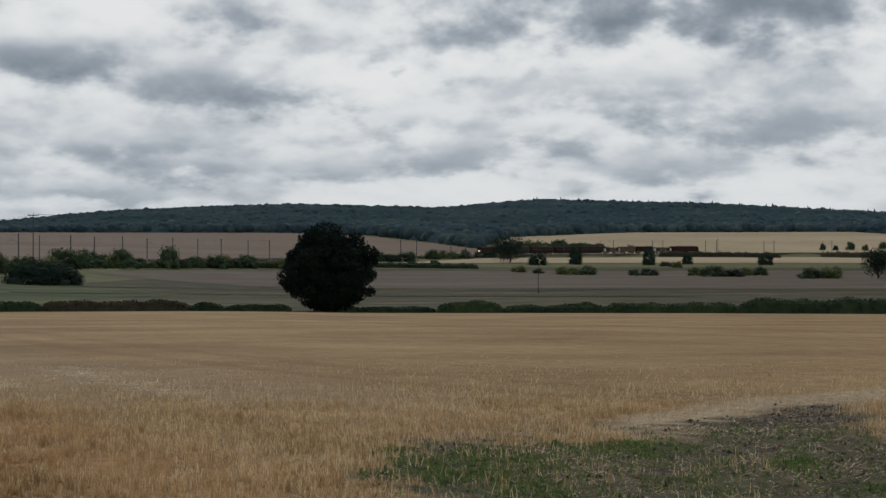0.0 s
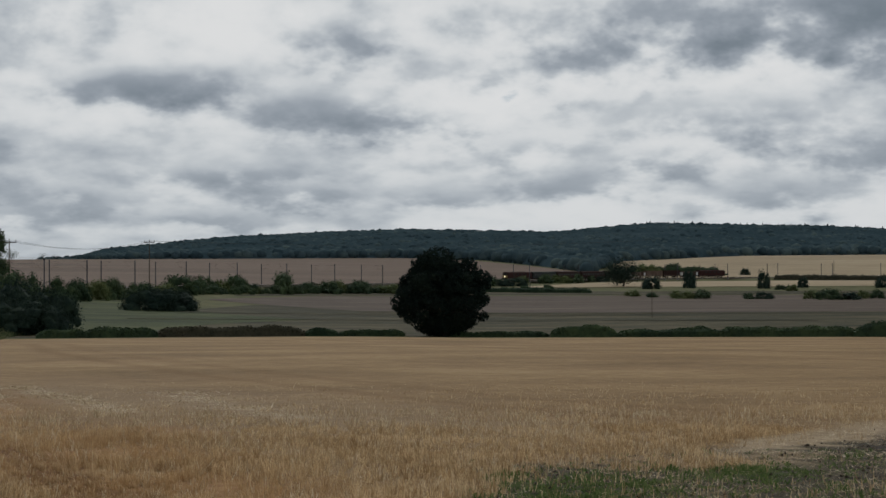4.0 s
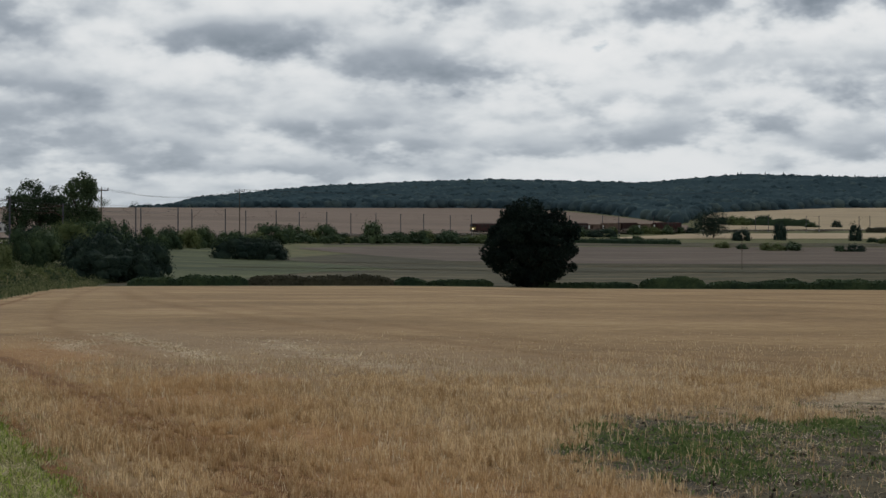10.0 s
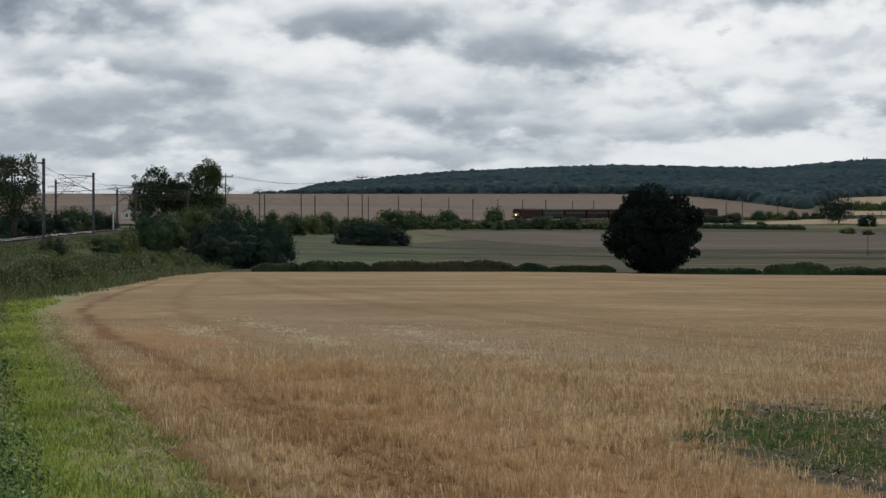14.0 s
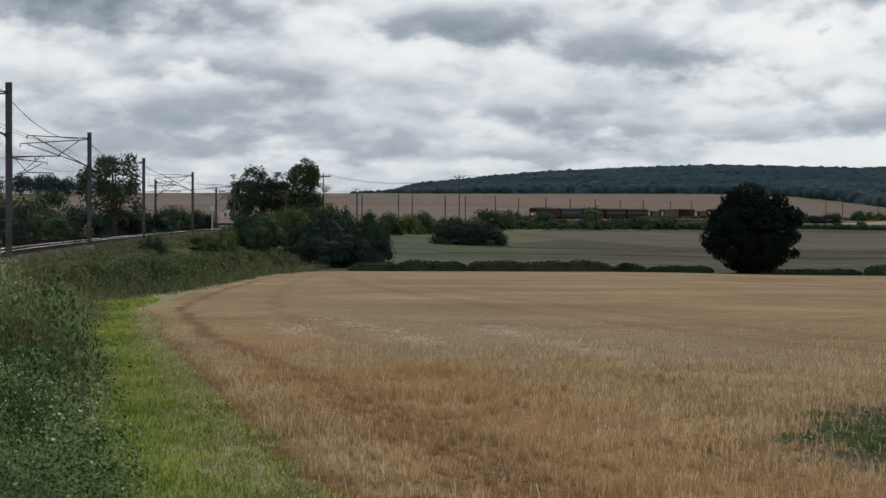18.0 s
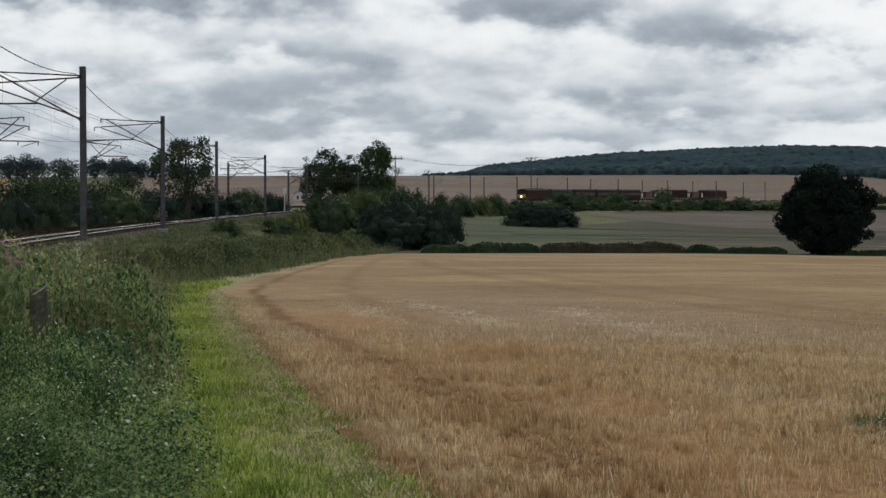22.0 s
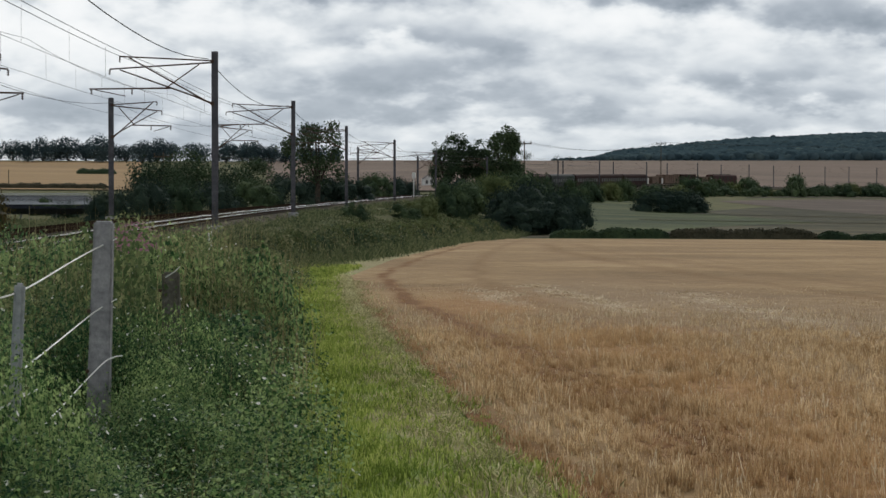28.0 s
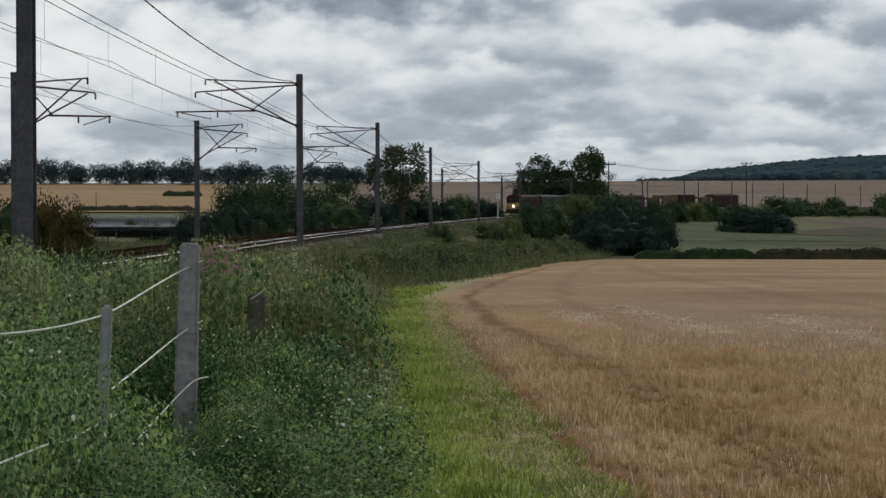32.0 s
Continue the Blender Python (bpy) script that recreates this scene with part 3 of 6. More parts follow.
zone("corn_field", 10.2, 34, ([10.2, 14, 20, 34], [1040, 1110, 1220, 1500]), ([10.2, 13, 17, 21, 34], [1400, 1480, 1560, 1480, 1600]), M_CREAM, 0.5, "pale ripe corn field below the woods", 120, 60)
zone("western_corn_field", -34, -17.5, ([-34, -17.5], [610, 610]), ([-34, -17.5], [1446, 1446]), M_STRAW_FAR, 0.4, "golden corn field sloping up to a wood", 100, 50)


# ---- foliage ----
def leaf_cloud(seed, blobs, n, size, inner=0.72):
    """n leaf clumps, each a bent quad, on the shells of blobs (x, y, z, rx, ry, rz)."""
    rg = np.random.default_rng(seed)
    B = np.array(blobs, float)
    area = (B[:, 3] * B[:, 5] + B[:, 3] * B[:, 4])
    pick = rg.choice(len(B), n, p=area / area.sum())
    v = rg.normal(size=(n, 3))
    v /= np.linalg.norm(v, axis=1)[:, None]
    r = rg.uniform(inner, 1.12, n)[:, None]
    c = B[pick, :3] + v * B[pick, 3:6] * r
    a = v + rg.normal(scale=0.7, size=(n, 3))
    a /= np.linalg.norm(a, axis=1)[:, None]
    s = np.cross(a, rg.normal(size=(n, 3)))
    s /= np.linalg.norm(s, axis=1)[:, None]
    t = np.cross(a, s)
    q = size * rg.uniform(0.55, 1.35, (n, 1))
    V = np.stack([c - s * q, c + t * q * 0.62 + a * q * 0.25, c + s * q, c - t * q * 0.62 + a * q * 0.2], 1).reshape(-1, 3)
    F = np.arange(4 * n).reshape(n, 4)
    return V, F


def puffs(seed, count, rx, ry, rz, z0, lump, wild=0.3):
    """Blobs that fill a rough ellipsoid standing on z0."""
    rg = np.random.default_rng(seed)
    out = []
    while len(out) < count:
        p = rg.uniform(-1, 1, 3)
        r = np.linalg.norm(p)
        if r > 1:
            continue
        p = p / max(r, 1e-3) * r ** 0.5
        p = p * (0.92 + wild * noise.noise(Vector(p) * 1.4 + Vector((seed * 3.1, 0, 0))))
        s = lump * rg.uniform(0.7, 1.25)
        out.append((p[0] * (rx - s * 0.8), p[1] * (ry - s * 0.8), z0 + rz + p[2] * (rz - s * 0.7), s, s, s * 0.82))
    return out


def dome(seed, count, lump):
    """Blobs that fill a rough half ball of radius 1 and height 1 resting on the ground."""
    rg = np.random.default_rng(seed)
    out = []
    while len(out) < count:
        p = rg.uniform(-1, 1, 3)
        p[2] = abs(p[2])
        r = np.linalg.norm(p)
        if r > 1:
            continue
        p = p / max(r, 1e-3) * r ** 0.4
        s = lump * rg.uniform(0.65, 1.3)
        out.append((p[0] * (1 - s * 0.6), p[1] * (1 - s * 0.6), min(1 - s * 0.8, max(1.25 * p[2] * (1 - s * 0.8), s * 0.3)), s, s, s * 0.85))
    return out


def bush_mesh(name, seed, lump, n, size, material):
    """Leaf clumps round a dense inner mass."""
    D = dome(seed, 24, lump)
    V, F = leaf_cloud(seed, D, n, size)
    V[:, 2] = np.maximum(V[:, 2], -0.1)
    V, F = V.tolist(), F.tolist()
    rg = np.random.default_rng(seed)
    ico = bmesh.new()
    bmesh.ops.create_icosphere(ico, subdivisions=1, radius=1.0)
    for b in D:
        k = len(V)
        V += [(b[0] + v.co.x * b[3] * q, b[1] + v.co.y * b[4] * q, max(-0.1, b[2] + v.co.z * b[5] * q)) for v in ico.verts for q in (rg.uniform(0.5, 0.68),)]
        F += [[k + v.index for v in f.verts] for f in ico.faces]
    ico.free()
    return mesh(name, V, F, material)


M_LEAF_OLIVE = mat("olive_leaf", [(0.056, 0.080, 0.033), (0.098, 0.124, 0.050), (0.15, 0.172, 0.073)], 0.3, fine=5, rnd=0.15, rough=0.75, bump=0, trans=0.15, each=0.16)
M_LEAF_DARK = mat("dark_leaf", [(0.016, 0.030, 0.026), (0.028, 0.046, 0.035), (0.044, 0.066, 0.043)], 0.3, fine=5, rnd=0.06, rough=0.8, bump=0, trans=0.06)
BUSH = [bush_mesh("bush", 10 + i, 0.36, 5200, 0.027, (M_LEAF, M_LEAF_DARK, M_LEAF, M_LEAF_OLIVE, M_LEAF, M_LEAF_DARK)[i]) for i in range(6)]

BUSH_FAR = [bush_mesh("bush", 20 + i, 0.36, 1500, 0.042, (M_LEAF, M_LEAF_DARK, M_LEAF, M_LEAF_OLIVE, M_LEAF, M_LEAF_DARK)[i]) for i in range(6)]


def bush(x, y, w, h, label, depth=None, seed=0, name="bush", group="", sink=0.04, dark=False, light=False):
    """A bush w wide and h high, one of six shapes, turned by its seed."""
    ob = new(name, (BUSH if math.hypot(x, y) < 480 else BUSH_FAR)[(1, 5)[seed % 2] if dark else (0, 2, 3, 4)[seed % 4] if light else seed % 6])
    ob.matrix_basis = Matrix.LocRotScale((x, y, height(x, y) - sink * h), Euler((0, 0, seed * 1.7)), (w / 2, (depth or w) / 2, h))
    return tagged(ob, label, name.replace("_", " "), group)


def tree(name, x, y, h, w, label, seed, material, lump=0.2, leaves=4000, size=0.3, bare=0.16, group="", blobs=40, trunk=0.035, base=None, wild=0.3, inner=0.6):
    """A tree with a tapered trunk, limbs and a crown of leaf clumps."""
    rg = random.Random(seed)
    root = new(name)
    root.location = (x, y, height(x, y) if base is None else base)
    z0 = h * bare
    P = puffs(seed, blobs, w / 2, w / 2, (h - z0) / 2, z0, lump * w, wild)
    pieces = [((0, 0, -0.3), (0.02 * h, 0, z0 + 0.15 * h), trunk * h, trunk * h * 0.7)]
    for b in rg.sample(P, min(9, len(P))):
        pieces.append(((0.02 * h, 0, z0 + 0.1 * h), b[:3], trunk * h * 0.42, trunk * h * 0.1))
    part("trunk", rods(pieces[:1], 9), M_BARK, root)
    for q in pieces[1:]:
        part("limb", rods([q], 6), M_BARK, root)
    V, F = leaf_cloud(seed, P, leaves, size, inner)
    part("crown", mesh("crown", V, F, material), None, root)
    return tagged(root, label, "tree", group)
# ---- the lone tree at the field's far side ----
def oak_blobs(seed):
    """Leaf masses of a broad old crown: a full skirt near the ground, deep lobes, a low dome on top."""
    rg = np.random.default_rng(seed)
    up, wide = [0.2, 1.2, 2.6, 4.2, 5.8, 7.2, 8.6, 9.8, 10.9], [2.1, 3.4, 5.4, 6.4, 6.25, 5.5, 4.5, 3.4, 1.9]
    out = [(rg.uniform(-1.6, 1.6), rg.uniform(-1.6, 1.6), z, w * 0.62, w * 0.62, 1.7) for z, w in zip(up[1:-1], wide[1:-1])]
    for i in range(150):
        z, a = rg.uniform(0.5, 10.2), rg.uniform(0, 6.283)
        r = 0.62 + 0.75 * rg.uniform(0, 1) ** 1.6
        lobe = 1 + 0.13 * math.sin(3 * a + 0.9 * z + 1.0) + 0.08 * math.sin(5 * a - 1.7 * z)
        q = np.interp(z, up, wide) * lobe * rg.uniform(0.86, 1.0) - 0.7 * r
        out.append((q * math.cos(a), q * math.sin(a), z, r, r, 0.72 * r))
    return out


def oak(x, y, label):
    root = new("oak_tree")
    root.location = (x, y, height(x, y))
    rg = random.Random(5)
    B = oak_blobs(7)
    part("trunk", rods([((0, 0, -0.3), (0.1, 0, 2.6), 0.55, 0.42)], 12), M_BARK, root)
    for b in rg.sample(B[7:], 16):
        part("limb", rods([((0.1, 0, 2.2), b[:3], 0.2, 0.05)], 6), M_BARK, root)
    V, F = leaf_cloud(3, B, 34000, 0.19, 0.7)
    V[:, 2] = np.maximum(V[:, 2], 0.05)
    part("crown", mesh("crown", V, F, M_OAK_SHADED), None, root)
    return tagged(root, label, "tree")


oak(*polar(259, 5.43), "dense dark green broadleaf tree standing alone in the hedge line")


# ---- woods ----
def canopy(seed, count, az0, az1, near_d, far_d, size, low, sheet_up):
    """Crowns of a wood between two bearings, standing out of a closed leaf roof; low: height factor by bearing."""
    rg = np.random.default_rng(seed)
    ico = bmesh.new()
    bmesh.ops.create_icosphere(ico, subdivisions=2, radius=1.0)
    base = np.array([v.co[:] for v in ico.verts])
    tri = np.array([[v.index for v in f.verts] for f in ico.faces])
    ico.free()
    az = rg.uniform(az0, az1, count)
    lo, hi = np.interp(az, *near_d), np.interp(az, *far_d)
    d = lo + 4 + (hi - lo) * rg.uniform(0, 1, count) ** 1.5
    x, y = d * np.sin(np.radians(az)), d * np.cos(np.radians(az))
    z = land(x, y, False)
    k = np.interp(az, *low)
    r = rg.uniform(0.55, 1.15, count) * size * (0.45 + 0.55 * k)
    s = base[None] * (1 + 0.07 * rg.normal(size=(count, len(base), 1)))
    V = s * np.stack([r * 1.1, r * 1.1, r], -1)[:, None, :] + np.stack([x, y, z + k * (sheet_up - 3.4 + rg.uniform(-1, 1.4, count))], -1)[:, None, :]
    F = tri[None] + (np.arange(count) * len(base))[:, None, None]
    V, F = V.reshape(-1, 3), F.reshape(-1, 3)
    # the roof between the crowns
    A, q = np.meshgrid(np.linspace(az0, az1, 420), np.linspace(0, 1, 70))
    D = np.interp(A, *near_d) * (1 - q) + np.interp(A, *far_d) * q
    X, Y = D * np.sin(np.radians(A)), D * np.cos(np.radians(A))
    K = np.interp(A, *low)
    Z = land(X, Y, False) + K * (sheet_up + 0.7 * rg.normal(size=A.shape)) * smooth(q * 60)
    idx = np.arange(A.size).reshape(A.shape) + len(V)
    G = np.stack([idx[:-1, :-1], idx[:-1, 1:], idx[1:, 1:], idx[1:, :-1]], -1).reshape(-1, 4)
    V = np.concatenate([V, np.stack([X, Y, Z], -1).reshape(-1, 3)])
    return mesh("woods", V.tolist(), F.tolist() + G.tolist(), M_WOOD_HAZED, True)


# the hill's blue haze comes from the leaf colour, there is no misty air
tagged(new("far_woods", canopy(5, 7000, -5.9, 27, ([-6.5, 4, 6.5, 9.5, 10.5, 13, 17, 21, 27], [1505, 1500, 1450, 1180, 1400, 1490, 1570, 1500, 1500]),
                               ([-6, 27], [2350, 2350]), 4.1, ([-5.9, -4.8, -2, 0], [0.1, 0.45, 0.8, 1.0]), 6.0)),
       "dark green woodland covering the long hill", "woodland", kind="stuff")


def spires(seed, n, az0, az1, d0, d1):
    """Conifer tops that stand out of the wood along the crest."""
    rg = np.random.default_rng(seed)
    V, F = [], []
    for i in range(n):
        az, d = rg.uniform(az0, az1), rg.uniform(d0, d1)
        x, y = polar(d, az)
        z, r, h = float(land(np.array([x]), np.array([y]), False)[0]) + 4, rg.uniform(1.4, 3.0), rg.uniform(2.6, 6.6)
        for k in range(3):
            b, q, m = z + k * h * 0.24, r * (1 - 0.27 * k), len(V)
            V += [(x + q * rg.uniform(0.8, 1.15) * math.cos(j * 0.898), y + q * math.sin(j * 0.898), b) for j in range(7)] + [(x, y, b + h * 0.52)]
            F += [[m + j, m + (j + 1) % 7, m + 7] for j in range(7)]
    return mesh("spires", V, F, M_WOOD_HAZED)


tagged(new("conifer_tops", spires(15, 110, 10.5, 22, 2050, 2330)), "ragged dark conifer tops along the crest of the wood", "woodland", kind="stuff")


# ---- bushes and trees placed by bearing and by the height at which their foot shows ----
def foot(az, el, lo=40.0, hi=1450.0):
    """The place on this bearing where the ground shows at that elevation, nearest first."""
    d = np.linspace(lo, hi, 1400)
    e = np.degrees(np.arctan2(land(d * math.sin(radians(az)), d * math.cos(radians(az))) - EYE, d))
    hit = np.nonzero(e >= el)[0]
    return float(d[hit[0]]) if len(hit) else hi


def bushes(rows, label, lo, hi=1450.0, name="bush", group="", thick=1.0, dark=False, light=False):
    """rows: bearing, elevation of the foot, width and height in degrees."""
    for i, (az, el, w, h) in enumerate(rows):
        d = foot(az, el, lo, hi)
        x, y = polar(d, az)
        k = radians(1) * d
        wide, high = w * k * 1.2, h * k
        n = max(1, round(wide / (high * 1.7)))
        for j in range(n):
            q = (j + 0.5) / n - 0.5
            bx, by = x + q * wide * math.cos(radians(az)), y - q * wide * math.sin(radians(az))
            jig = 1 + 0.14 * math.sin(7.3 * i + 4.1 * j)
            bush(bx, by, wide / n * (1.6 if n > 1 else 1.32), high * (jig if n > 1 else 1), label, max(min(wide / n, 6), high * 0.9) * thick, seed=i * 3 + j, name=name, group=group, sink=0.06, dark=dark, light=light)


# valley bushes east of the lone tree
bushes([(8.05, -0.2, 0.8, 0.22), (10.72, -0.33, 0.4, 0.22), (11.3, -0.36, 0.3, 0.16), (12.45, -0.4, 0.95, 0.27), (14.2, -0.42, 0.68, 0.23), (15.2, -0.2, 0.25, 0.22), (15.0, -0.16, 0.4, 0.16),
        (15.7, -0.42, 0.5, 0.3), (16.5, -0.45, 1.0, 0.3), (17.35, -0.42, 0.6, 0.26), (18.9, -0.5, 0.7, 0.33), (19.45, -0.5, 0.5, 0.4), (7.1, -0.02, 1.1, 0.34)],
       "dark green hawthorn bush in the valley field", 520, name="hawthorn_bush", group="valley bushes")
bushes([(6.95, 0.0, 0.45, 0.22), (7.6, 0.05, 0.5, 0.25), (8.3, 0.05, 0.45, 0.3), (9.0, 0.05, 0.8, 0.28), (9.75, 0.08, 0.5, 0.2)],
       "low dark scrub beside the railway", 560, name="scrub_bush", group="line-side scrub")
# bushes west of the lone tree, below the line
bushes([(-2.75, -0.66, 1.25, 0.74), (-2.0, -0.66, 1.1, 0.62), (-2.4, -0.66, 1.1, 0.7)], "dense dark green thicket below the railway bank", 300, name="thicket_bush", thick=1.2, dark=True)
bushes([(-1.97, -0.2, 0.85, 0.6), (-1.3, -0.16, 0.6, 0.52), (-0.85, -0.14, 0.4, 0.4), (-0.45, -0.16, 0.6, 0.55), (0.88, -0.2, 1.2, 0.68), (1.9, -0.2, 1.0, 0.4), (2.6, -0.2, 1.2, 0.42), (3.4, -0.2, 1.2, 0.36), (-0.05, -0.18, 0.5, 0.3)],
       "rounded green bush along the railway bank", 380, name="bank_bush", group="bank bushes", thick=1.3, light=True)
bushes([(-20.1, -0.72, 0.8, 0.55), (-19.4, -0.66, 0.6, 0.4)], "small dark round bush beyond the railway", 120, 300, name="lineside_bush", group="bushes beyond the railway")
bushes([(-2.4 + 0.44 * i, -0.2, 0.5, 0.25 + 0.05 * math.sin(2.7 * i)) for i in range(16)], "low dark scrub along the railway bank", 380, name="scrub_bush", group="line-side scrub", light=True)
# dark hedges before the western end of the valley
bushes([(-6.6, -1.3, 1.7, 1.15), (-5.8, -1.3, 1.0, 1.0), (-7.1, -1.15, 1.1, 1.3), (-6.45, -1.1, 1.5, 1.5), (-5.45, -1.15, 0.6, 1.15)], "very dark dense thicket at the field corner", 252, 300, name="thicket_bush", thick=1.5, dark=True)
bushes([(-8.9, -0.85, 1.0, 1.2), (-8.3, -0.7, 1.1, 1.1), (-7.7, -0.6, 1.3, 1.15), (-6.9, -0.5, 1.4, 1.1), (-6.3, -0.45, 1.2, 0.95), (-5.25, -0.75, 0.5, 0.8)],
       "green shrub on the railway bank", 190, 420, name="bank_shrub", group="bank shrubs", thick=1.3, light=True)
bushes([(-5.35, -0.42, 0.7, 0.8), (-4.85, -0.36, 0.6, 0.7), (-4.35, -0.34, 0.6, 0.62), (-3.95, -0.32, 0.55, 0.66), (-3.5, -0.32, 0.6, 0.5), (-3.0, -0.3, 0.6, 0.48), (-2.5, -0.27, 0.6, 0.46)],
       "rounded green shrub at the top of the railway bank", 300, 520, name="bank_shrub", group="bank shrubs", thick=1.2, light=True)
bushes([(-10.2, -0.9, 0.8, 0.55), (-9.5, -1.0, 0.9, 0.9), (-11.55, -0.95, 0.62, 0.66), (-9.9, -0.62, 0.5, 0.3)], "small dark shrub on the grassy bank", 90, 300, name="bank_shrub", group="bank shrubs")


def hedge(name, az0, az1, d, h, wide, label, seed, brown=False, leaf=None):
    """A clipped field hedge along the far side of the stubble: a box of leaves with an uneven top."""
    rg = np.random.default_rng(seed)
    (x0, y0), (x1, y1) = polar(d, az0), polar(d, az1)
    length = math.hypot(x1 - x0, y1 - y0)
    n = int(length * (200 if d < 500 else 70))
    s, q, v = rg.uniform(0, 1, n), rg.uniform(-1, 1, n), rg.uniform(0, 1, n) ** 0.7
    top = h * (0.88 + 0.12 * np.sin(s * length * 0.9 + seed) * np.sin(s * length * 0.37 + 2 * seed)) * (1 - 0.18 * q * q) * (1 - 0.55 * np.exp(-s * length / 0.7) - 0.55 * np.exp(-(1 - s) * length / 0.7)) * (1 + 0.04 * np.sin(s * length * 2.3 + seed))
    nx, ny = (y1 - y0) / length, -(x1 - x0) / length
    X, Y = x0 + (x1 - x0) * s + nx * q * wide / 2, y0 + (y1 - y0) * s + ny * q * wide / 2
    C = np.stack([X, Y, land(X, Y) + top * v], -1)
    a = rg.normal(size=(n, 3))
    a /= np.linalg.norm(a, axis=1)[:, None]
    b = np.cross(a, rg.normal(size=(n, 3)))
    b /= np.linalg.norm(b, axis=1)[:, None]
    r = rg.uniform(0.08, 0.2, (n, 1)) * (1.0 if d < 500 else 1.8)
    V = np.stack([C - a * r, C + b * r * 0.7, C + a * r, C - b * r * 0.7], 1).reshape(-1, 3)
    F = np.arange(4 * n).reshape(n, 4).tolist()
    # the dense inside of the hedge
    V, m = V.tolist(), max(4, int(length / 1.2))
    for i in range(m + 1):
        t = i / m
        hh = h * (0.80 + 0.10 * math.sin(t * length * 0.9 + seed) * math.sin(t * length * 0.37 + 2 * seed) + rg.uniform(-0.05, 0.05)) * (1 - 0.5 * math.exp(-t * length / 0.7) - 0.5 * math.exp(-(1 - t) * length / 0.7))
        px, py = x0 + (x1 - x0) * t, y0 + (y1 - y0) * t
        g = height(px, py)
        V += [(px + nx * q * wide, py + ny * q * wide, g + z * hh) for q, z in ((-0.44, -0.1), (-0.40, 0.75), (-0.22, 1.0), (0.22, 1.0), (0.40, 0.75), (0.44, -0.1))]
    for i in range(m):
        for j in range(5):
            k = 4 * n + i * 6 + j
            F.append([k, k + 1, k + 7, k + 6])
    ob = new(name, mesh(name, V, F, leaf or (M_HEDGE_BROWN if brown else M_LEAF)))
    return tagged(ob, label, "hedge", "field boundary hedges")


M_HEDGE_BROWN = mat("clipped_hedge", [(0.042, 0.046, 0.030), (0.070, 0.068, 0.046), (0.105, 0.098, 0.066)], 0.5, fine=6, rnd=0.25, rough=0.7, bump=0, trans=0.15)
hedge("clipped_hedge", -2.62, 1.5, 257, 1.55, 1.6, "clipped brownish-green field hedge", 1, True)
hedge("clipped_hedge", -4.75, -2.6, 257, 1.5, 1.6, "clipped dark green field hedge", 2)
hedge("clipped_hedge", 8.45, 10.3, 257, 1.72, 1.8, "clipped square-topped dark green hedge", 3)
hedge("clipped_hedge", 1.48, 2.4, 257, 1.4, 1.6, "rounded dark green field hedge", 17)
hedge("low_hedge", 2.4, 4.3, 258, 1.0, 1.2, "low gappy hedge with grass", 4)
hedge("low_hedge", 5.6, 8.4, 258, 0.85, 1.6, "low grassy hedge beside the lone tree", 5)
hedge("low_hedge", 10.3, 13.3, 257, 1.15, 2.0, "low green bramble hedge", 6)
hedge("low_hedge", 11.7, 13.0, 259, 1.5, 2.0, "rounded green bramble hedge", 16)
hedge("tall_hedge", 13.2, 17.0, 257, 1.5, 2.4, "uneven green field hedge", 7)
hedge("tall_hedge", 16.9, 24.0, 256, 2.15, 2.6, "taller dark green field hedge", 8)
hedge("lineside_hedge", 14.7, 18.1, 1062, 3.2, 5.0, "long reddish-brown hedge along the railway", 11, True)
hedge("lineside_hedge", 19.2, 24.0, 1100, 3.6, 5.0, "long reddish-brown hedge along the railway", 12, True)
hedge("lineside_hedge", 6.2, 9.6, 700, 2.0, 4.0, "low scrubby hedge below the railway", 13)
hedge("lineside_hedge", 10.6, 13.2, 1165, 5.2, 6.0, "dark hedge along the edge of the corn field", 14)
hedge("low_hedge", -6.0, -4.6, 257, 1.3, 1.8, "dark hedge under the thicket", 9)


# ---- trees ----
FIELD_TREES = [(10.5, -0.05, 0.85, 0.82, 21), (11.3, -0.12, 0.5, 0.42, 22), (12.35, -0.1, 0.34, 0.62, 23), (14.4, -0.12, 0.34, 0.58, 24), (15.5, -0.1, 0.28, 0.36, 25), (17.7, -0.12, 0.42, 0.4, 26), (20.75, -0.5, 0.66, 0.88, 27)]
for az_, el_, w_, h_, seed_ in FIELD_TREES:
    d_ = foot(az_, el_, 520)
    x_, y_ = polar(d_, az_)
    k_ = radians(1) * d_
    if w_ < 0.6:
        bush(x_, y_, 1.25 * w_ * k_, h_ * k_, "small dark green field tree in the valley", seed=seed_, name="field_tree", group="valley trees", dark=True)
        continue
    tree("field_tree", x_, y_, h_ * k_, 1.6 * w_ * k_, "small dark green field tree in the valley", seed_, M_LEAF_DARK, 0.24, 4200, 0.026 * h_ * k_, -0.02, "valley trees", 34, inner=0.5)
FAR_TREES = [(19.25, 0.28, 0.2, 0.2), (19.6, 0.27, 0.18, 0.18), (20.0, 0.28, 0.3, 0.24), (20.4, 0.26, 0.22, 0.2), (20.9, 0.3, 0.3, 0.22), (13.9, 0.24, 0.35, 0.22), (13.2, 0.24, 0.5, 0.16), (12.6, 0.3, 0.25, 0.24), (11.9, 0.3, 0.6, 0.3), (11.2, 0.3, 0.8, 0.3)]
for i_, (az_, el_, w_, h_) in enumerate(FAR_TREES):
    d_ = foot(az_, el_, 1000)
    x_, y_ = polar(d_, az_)
    bush(x_, y_, w_ * radians(d_), h_ * radians(d_) * 1.1, "distant round dark tree beside the corn field", seed=i_, name="distant_tree", group="distant trees")
